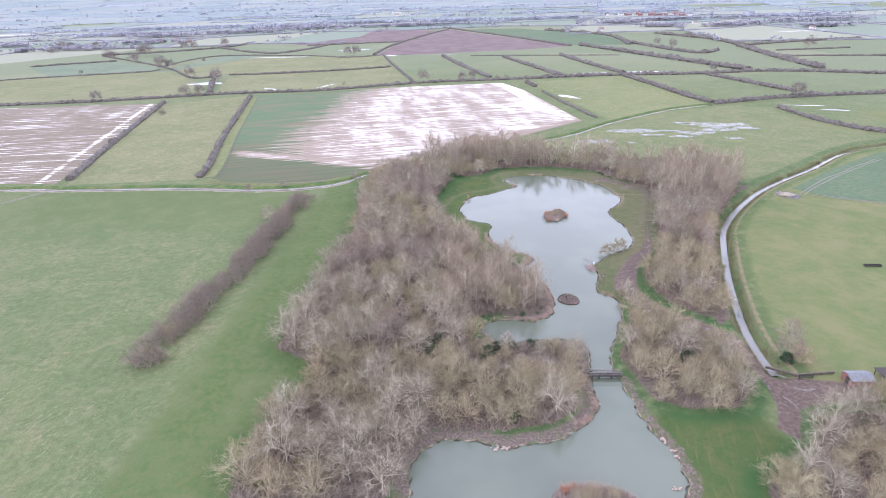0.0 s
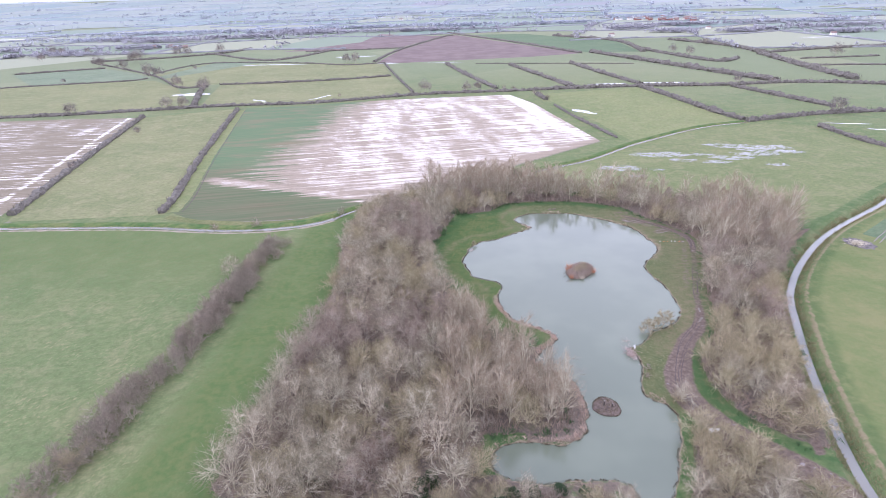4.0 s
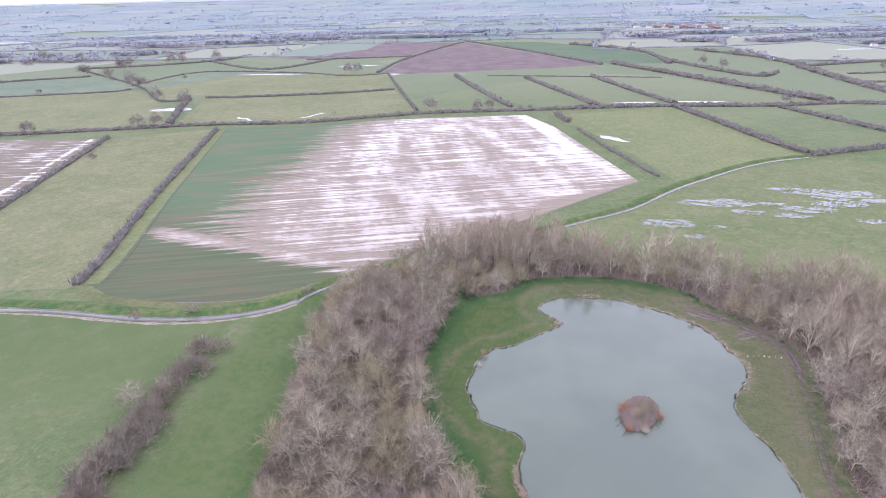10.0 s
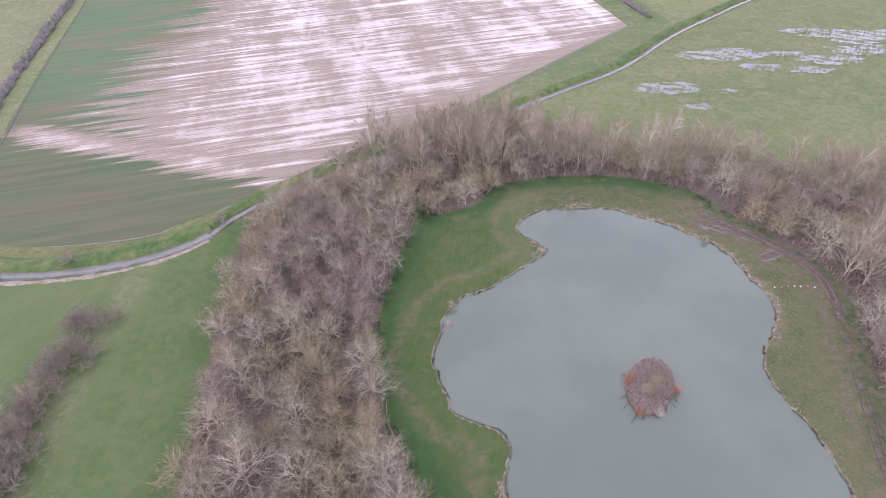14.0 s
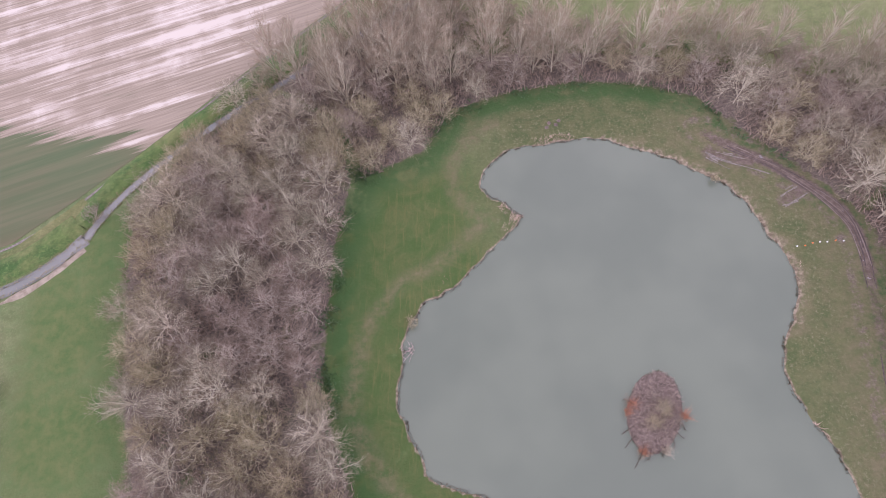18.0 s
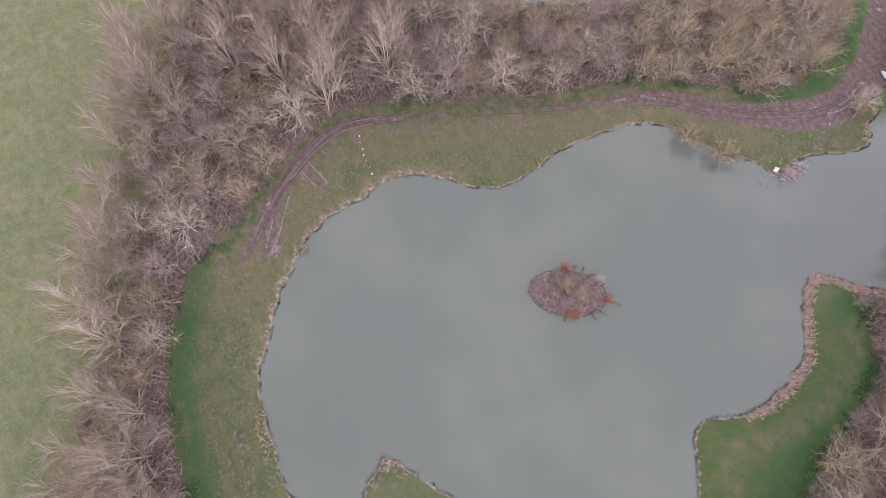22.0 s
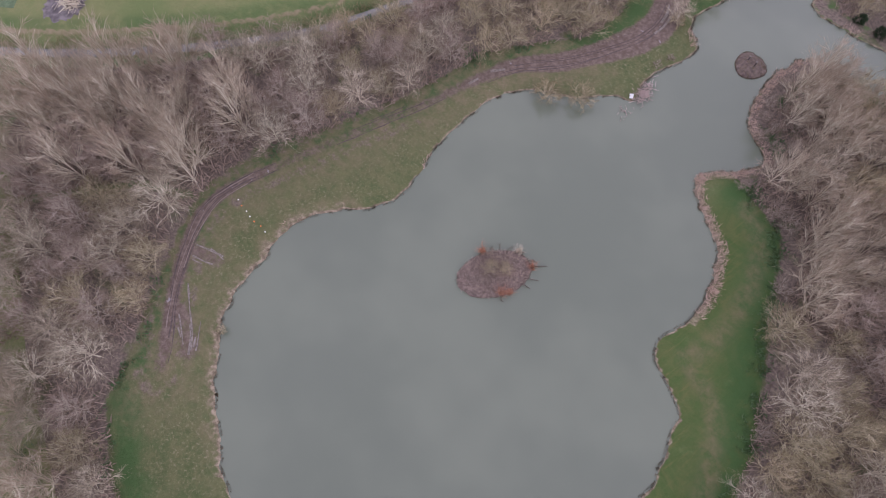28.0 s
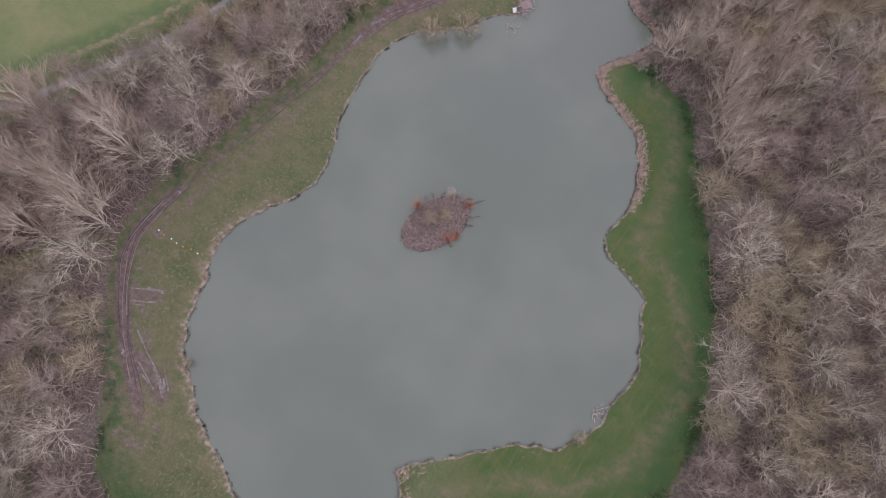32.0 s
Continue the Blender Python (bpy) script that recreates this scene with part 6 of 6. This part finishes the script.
# ---- distance ----
random.seed(71)
FAR_TREES = []
for x, y, s in ((-328, 548, 1.15), (-374, 791, 1.5), (-366, 797, 1.3), (-455, 880, 1.5), (-296, 695, 1.25), (-252, 657, 1.3), (-479, 974, 1.7), (-492, 980, 1.5), (-726, 1149, 1.5), (-712, 1152, 1.5), (-662, 1151, 1.4), (-252, 569, 0.9), (-239, 574, 0.95), (-672, 1034, 1.3), (-513, 929, 1.5),
                (-523, 935, 1.2), (-468, 764, 0.6), (-347, 868, 0.6), (-454, 1060, 1.6), (-440, 1066, 1.5), (-394, 1097, 1.5), (-332, 1247, 1.7), (-320, 1250, 1.6), (-672, 1382, 1.8), (-138, 895, 1.3), (-125, 892, 1.2), (-17, 622, 0.95), (24, 616, 0.9), (35, 624, 0.95), (30, 1736, 2.2), (48, 1728, 2.0), (73, 1715, 2.0),
                (160, 2038, 1.6), (195, 1653, 1.6), (205, 1660, 1.5), (294, 1954, 1.8), (123, 1433, 1.5), (299, 477, 1.3), (509, 812, 1.5), (294, 624, 1.0), (336, 913, 1.1), (343, 868, 1.1), (430, 1024, 1.1), (753, 1371, 1.4), (747, 1298, 1.5), (765, 1290, 1.7), (776, 1285, 1.6), (793, 1276, 1.3), (-230, 470, 0.6), (-224, 378, 0.5)):
    if y < 1200:
        plant("elm", x, y, s)
    else:
        FAR_TREES.append((x, y))
for x, y, s in ((-248, 570, 1.2), (-240, 571, 1.1), (62, 626, 1.3), (71, 622, 1.2), (88, 598, 1.2), (92, 586, 1.1), (96, 570, 1.2), (-101, 614, 0.9), (-60, 604, 0.9), (0, 617, 1.0), (150, 626, 1.2), (230, 628, 1.2), (330, 626, 1.3)):
    plant("thorn", x, y, s)

def make_patchwork(name, grey):
    """Far fields, each with a tone of its own; grey: how much painted haze is mixed in."""
    m = Mat(name, 0.95, spec=0.1)
    tone = m.n.new("ShaderNodeValToRGB")
    tone.color_ramp.interpolation = "CONSTANT"
    for i, (p, c) in enumerate(((0.0, (0.2, 0.24, 0.165)), (0.28, (0.26, 0.275, 0.175)), (0.5, (0.17, 0.225, 0.175)), (0.66, (0.29, 0.295, 0.2)), (0.955, (0.25, 0.2, 0.19)), (0.98, (0.35, 0.33, 0.31)))):
        e = tone.color_ramp.elements[i] if i < 2 else tone.color_ramp.elements.new(p)
        e.position, e.color = p, (*c, 1)
    m.l.new(m.island(), tone.inputs[0])
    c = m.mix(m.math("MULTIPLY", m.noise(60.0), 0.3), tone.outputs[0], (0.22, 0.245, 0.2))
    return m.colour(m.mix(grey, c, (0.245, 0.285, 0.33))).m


rnd = random.Random(81)
corner = {}
for j in range(0, 17):
    for i in range(-22, 23):
        corner[i, j] = (i * 215 + 60 * j + rnd.uniform(-55, 55), 950 + j * 225 + rnd.uniform(-60, 60) + 6 * i)
KNOWN = [(-600, 0), (-600, 1010), (-380, 1190), (-170, 1270), (-150, 1500), (30, 1480), (320, 1140), (470, 1130), (670, 940), (670, 0)]
zones = [([], []), ([], []), ([], [])]
near_lines, far_lines, trees = [], [], FAR_TREES * 3


def open_land(x, y):
    return math.hypot(x, y) < 4650 and y > 700 and abs(x) < y * 1.05 + 100 and not inside(np.array([x]), np.array([y]), KNOWN)[0]


for (i, j), a in corner.items():
    b, c, d = corner.get((i + 1, j)), corner.get((i + 1, j + 1)), corner.get((i, j + 1))
    if not (b and c and d):
        continue
    mx, my = (a[0] + c[0]) / 2, (a[1] + c[1]) / 2
    if not open_land(mx, my):
        continue
    reach = math.hypot(mx, my)
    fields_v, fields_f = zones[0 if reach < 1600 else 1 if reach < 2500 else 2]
    n = len(fields_v)
    for u in range(5):
        for v in range(5):
            x, y = (p + (q - p) * v / 4 for p, q in zip((a[0] + (b[0] - a[0]) * u / 4, a[1] + (b[1] - a[1]) * u / 4), (d[0] + (c[0] - d[0]) * u / 4, d[1] + (c[1] - d[1]) * u / 4)))
            fields_v.append((x, y, 0.05 + float(lift(x, y)) * 1.01 + (1.2 if reach > 2500 else 0.0)))
    fields_f += [(n + u * 5 + v, n + u * 5 + v + 5, n + u * 5 + v + 6, n + u * 5 + v + 1) for u in range(4) for v in range(4)]
    for p, q in ((a, b), (a, d)):
        if rnd.random() < (0.85 if my < 1900 else 0.6):
            (near_lines if my < 1900 else far_lines).append([p, ((p[0] + q[0]) / 2 + rnd.uniform(-8, 8), (p[1] + q[1]) / 2 + rnd.uniform(-8, 8)), q])
        spot, count = rnd.random(), rnd.choice((0, 0, 1, 3, 9, 16) if my < 1700 else (0, 0, 2, 7, 14))
        for _ in range(count):
            u = min(1.0, max(0.0, spot + rnd.gauss(0, 0.05 + 0.012 * count)))
            trees.append((p[0] + (q[0] - p[0]) * u, p[1] + (q[1] - p[1]) * u))
# Each zone farther out gets more blue-grey haze in its base colour.
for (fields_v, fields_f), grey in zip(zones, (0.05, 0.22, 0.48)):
    tagged(new("distant_fields", object_of("distant_fields", fields_v, fields_f, make_patchwork("distant_fields", grey))), "patchwork of green and brown fields far off, paled by painted haze", "field", kind="structure")


def raised(verts, faces):
    """The same mesh, standing on the rising land."""
    return [(x, y, z + float(lift(x, y))) for x, y, z in verts], faces


# Hedge colours with haze painted in, bluer and paler for the farthest.
FARHAZEHEDGE = make_plain("farthest_hedges", (0.25, 0.275, 0.31), (0.3, 0.32, 0.355), 40.0)
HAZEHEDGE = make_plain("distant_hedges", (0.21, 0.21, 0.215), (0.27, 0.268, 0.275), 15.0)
tagged(new("distant_hedges", object_of("distant_hedges", *raised(*hedge_mesh(near_lines, 3.4, 2.6, 9.0, 5, 3)), HAZEHEDGE)), "network of hedges far off, lightened with painted haze", "hedge", kind="stuff")
tagged(new("farthest_hedges", object_of("farthest_hedges", *raised(*hedge_mesh(far_lines, 4.5, 3.0, 24.0, 6, 0)), FARHAZEHEDGE)), "hedges near the horizon, blue-grey from painted haze", "hedge", kind="stuff")
for wx, wy, sx, sy, count in ((-390, 1640, 120, 25, 60), (-200, 1760, 180, 30, 90), (60, 1730, 90, 30, 45), (130, 2300, 60, 60, 40), (-640, 1420, 90, 30, 40), (-800, 1500, 160, 30, 60), (-950, 1250, 120, 25, 40), (620, 1260, 60, 25, 30), (760, 1180, 60, 20, 26),
                              (480, 1300, 50, 25, 22), (430, 1420, 60, 20, 25), (880, 1500, 140, 30, 50), (300, 1700, 120, 25, 45), (620, 1900, 200, 30, 60), (-500, 2300, 400, 60, 90), (500, 2700, 600, 80, 120), (-900, 2900, 700, 90, 120), (100, 3500, 1400, 120, 160),
                              (1100, 3300, 700, 120, 120), (-60, 1560, 150, 22, 60), (-330, 1560, 120, 20, 50), (-480, 1480, 120, 18, 45), (560, 1500, 160, 20, 55), (820, 1330, 120, 18, 40), (-760, 1740, 300, 30, 90), (250, 2050, 250, 30, 80), (-150, 2650, 500, 50, 110), (900, 2500, 400, 50, 90), (-700, 1130, 120, 20, 30), (-620, 1240, 70, 18, 22)):
    trees += [(wx + rnd.gauss(0, sx * 0.55), wy + rnd.gauss(0, sy * 0.45)) for _ in range(int(count * (3.6 if wy < 2000 else 1.6)))]
groves = {False: ([], []), True: ([], [])}
for x, y in trees:
    x, y = x + rnd.uniform(-9, 9), y + rnd.uniform(-3, 3)
    h = rnd.uniform(7, 12)
    w = h * rnd.uniform(0.5, 0.85)
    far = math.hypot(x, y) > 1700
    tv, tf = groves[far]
    heart = Vector((x, y, float(lift(x, y)) + h * 0.38))
    for k in range(24 if far else 44):
        turn, rise = rnd.uniform(0, 6.28), rnd.uniform(-0.5, 1.0)
        flat = math.sqrt(1 - rise * rise)
        reach = rnd.uniform(0.65, 1.05)
        tip = heart + Vector((math.cos(turn) * flat * w, math.sin(turn) * flat * w, rise * h * (0.62 if rise > 0 else 0.5))) * reach
        side = Vector((-math.sin(turn), math.cos(turn), rnd.uniform(-0.6, 0.6))) * rnd.uniform(0.5, 1.0) * (1.4 if far else 1.0)
        low = heart.lerp(tip, rnd.uniform(0.25, 0.6))
        n = len(tv)
        tv += [tuple(low - side), tuple(low + side), tuple(tip)]
        tf.append((n, n + 1, n + 2))
    n = len(tv)
    tv += [(x - 0.3, y, heart.z - h * 0.4), (x + 0.3, y, heart.z - h * 0.4), (x, y, heart.z + h * 0.3)]
    tf.append((n, n + 1, n + 2))
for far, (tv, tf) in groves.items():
    tagged(new("distant_trees", object_of("distant_trees", tv, tf, HAZIERWOOD if far else HAZEWOOD)), "bare trees and copses far off, greyed by painted haze", "trees", kind="stuff")
for outline in ([(-1230, 1700), (-1060, 1695), (-1060, 1670), (-1230, 1665)], [(-900, 1715), (-760, 1720), (-640, 1760), (-640, 1740), (-760, 1700)], [(-660, 1815), (-560, 1830), (-540, 1800), (-640, 1795)], [(-1100, 1320), (-960, 1330), (-980, 1318), (-1100, 1310)], [(-330, 2450), (-120, 2480), (-150, 2430), (-330, 2420)], [(620, 1090), (720, 1110), (720, 1098), (620, 1082)]):
    sheet("flooded_meadow", outline, 0.2, SHEET, "white sheet of flood water far off", "water")


def house(x, y, turn, lx, ly, h, wall, roof):
    root = new("house")
    root.matrix_basis = pose(x, y, 0, 0, 0, turn)
    bm = bmesh.new()
    vs = [bm.verts.new((sx * lx / 2, sy, sz)) for sx in (-1, 1) for sy, sz in ((-ly / 2, 0), (ly / 2, 0), (ly / 2, h), (0, h * 1.6), (-ly / 2, h))]
    bm.faces.new(vs[:5])
    bm.faces.new(vs[5:])
    for k in (0, 1, 4):
        bm.faces.new((vs[k], vs[5 + k], vs[5 + (k + 1) % 5], vs[(k + 1) % 5]))
    bmesh.ops.recalc_face_normals(bm, faces=bm.faces[:])
    part("wall", bm, wall, root)
    for s in (-1, 1):
        bm = bmesh.new()
        box(bm, 0, 0, 0, lx + 0.8, math.hypot(ly / 2, h * 0.6) + 0.5, 0.25)
        part("roof", bm, roof, root, at=pose(0, s * ly * 0.26, h * 1.3 + 0.1, -s * math.degrees(math.atan2(h * 0.6, ly / 2)), 0, 0))
    block("chimney", lx * 0.35, 0, h * 1.75, 0.9, 0.9, 1.6, roof, root)
    for k in (-1, 1):
        block("window", k * lx * 0.25, -ly / 2 - 0.05, h * 0.55, 1.2, 0.1, 1.2, GLASS, root)
    tagged(root, "pale rendered house with a tiled roof" if wall == RENDERED else "stone-walled farm house with a slate roof", "house", "houses of the village")


rnd = random.Random(91)
for _ in range(46):
    u = rnd.uniform(-1, 1)
    house(600 + 105 * u + rnd.uniform(-15, 15), 1712 - 85 * u + abs(rnd.gauss(0, 80)), rnd.uniform(-30, 30), rnd.uniform(8, 13), rnd.uniform(6, 8), rnd.uniform(3.6, 4.8), RENDERED if rnd.random() < 0.72 else REDBRICK, TILE if rnd.random() < 0.5 else SLATE)
for x, y, lx in ((337, 1241, 10), (582, 1366, 9), (707, 1132, 9), (-540, 1255, 16), (-560, 1266, 12), (-590, 1262, 15), (-520, 1246, 10), (330, 2100, 14), (-150, 2200, 14), (900, 2000, 12), (-300, 1690, 12)):
    house(x, y, rnd.uniform(-25, 25), lx, 7, 3.6, STONE if x < -500 else RENDERED, SLATE if lx > 15 else TILE)

# Distance haze painted as glow: pale blue emission, paler towards the top.
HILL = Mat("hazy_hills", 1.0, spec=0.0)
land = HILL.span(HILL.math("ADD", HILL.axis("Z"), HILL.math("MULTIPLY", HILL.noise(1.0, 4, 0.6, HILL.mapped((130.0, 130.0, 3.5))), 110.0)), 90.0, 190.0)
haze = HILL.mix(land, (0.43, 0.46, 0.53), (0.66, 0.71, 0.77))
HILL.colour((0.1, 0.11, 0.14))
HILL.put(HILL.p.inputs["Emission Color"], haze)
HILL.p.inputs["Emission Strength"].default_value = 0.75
hv, hf = [], []
for k in range(181):
    a = radians(k * 2)
    az = (k * 2 + 180) % 360 - 180
    rise = 40 * max(0, math.exp(-((az + 10) / 22) ** 2)) + 35 * math.exp(-((az - 40) / 25) ** 2) + 9 * noise.noise((az * 0.09, 0, 0)) + 4 * noise.noise((az * 0.4, 3, 0))
    x, y = 4850 * math.sin(a), 4850 * math.cos(a)
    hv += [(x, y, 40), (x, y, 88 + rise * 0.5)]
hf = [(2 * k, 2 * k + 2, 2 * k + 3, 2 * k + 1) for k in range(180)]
tagged(new("backdrop", object_of("backdrop", hv, hf, HILL.m)), "hills along the horizon, glowing pale blue with painted haze", "hills", kind="structure")
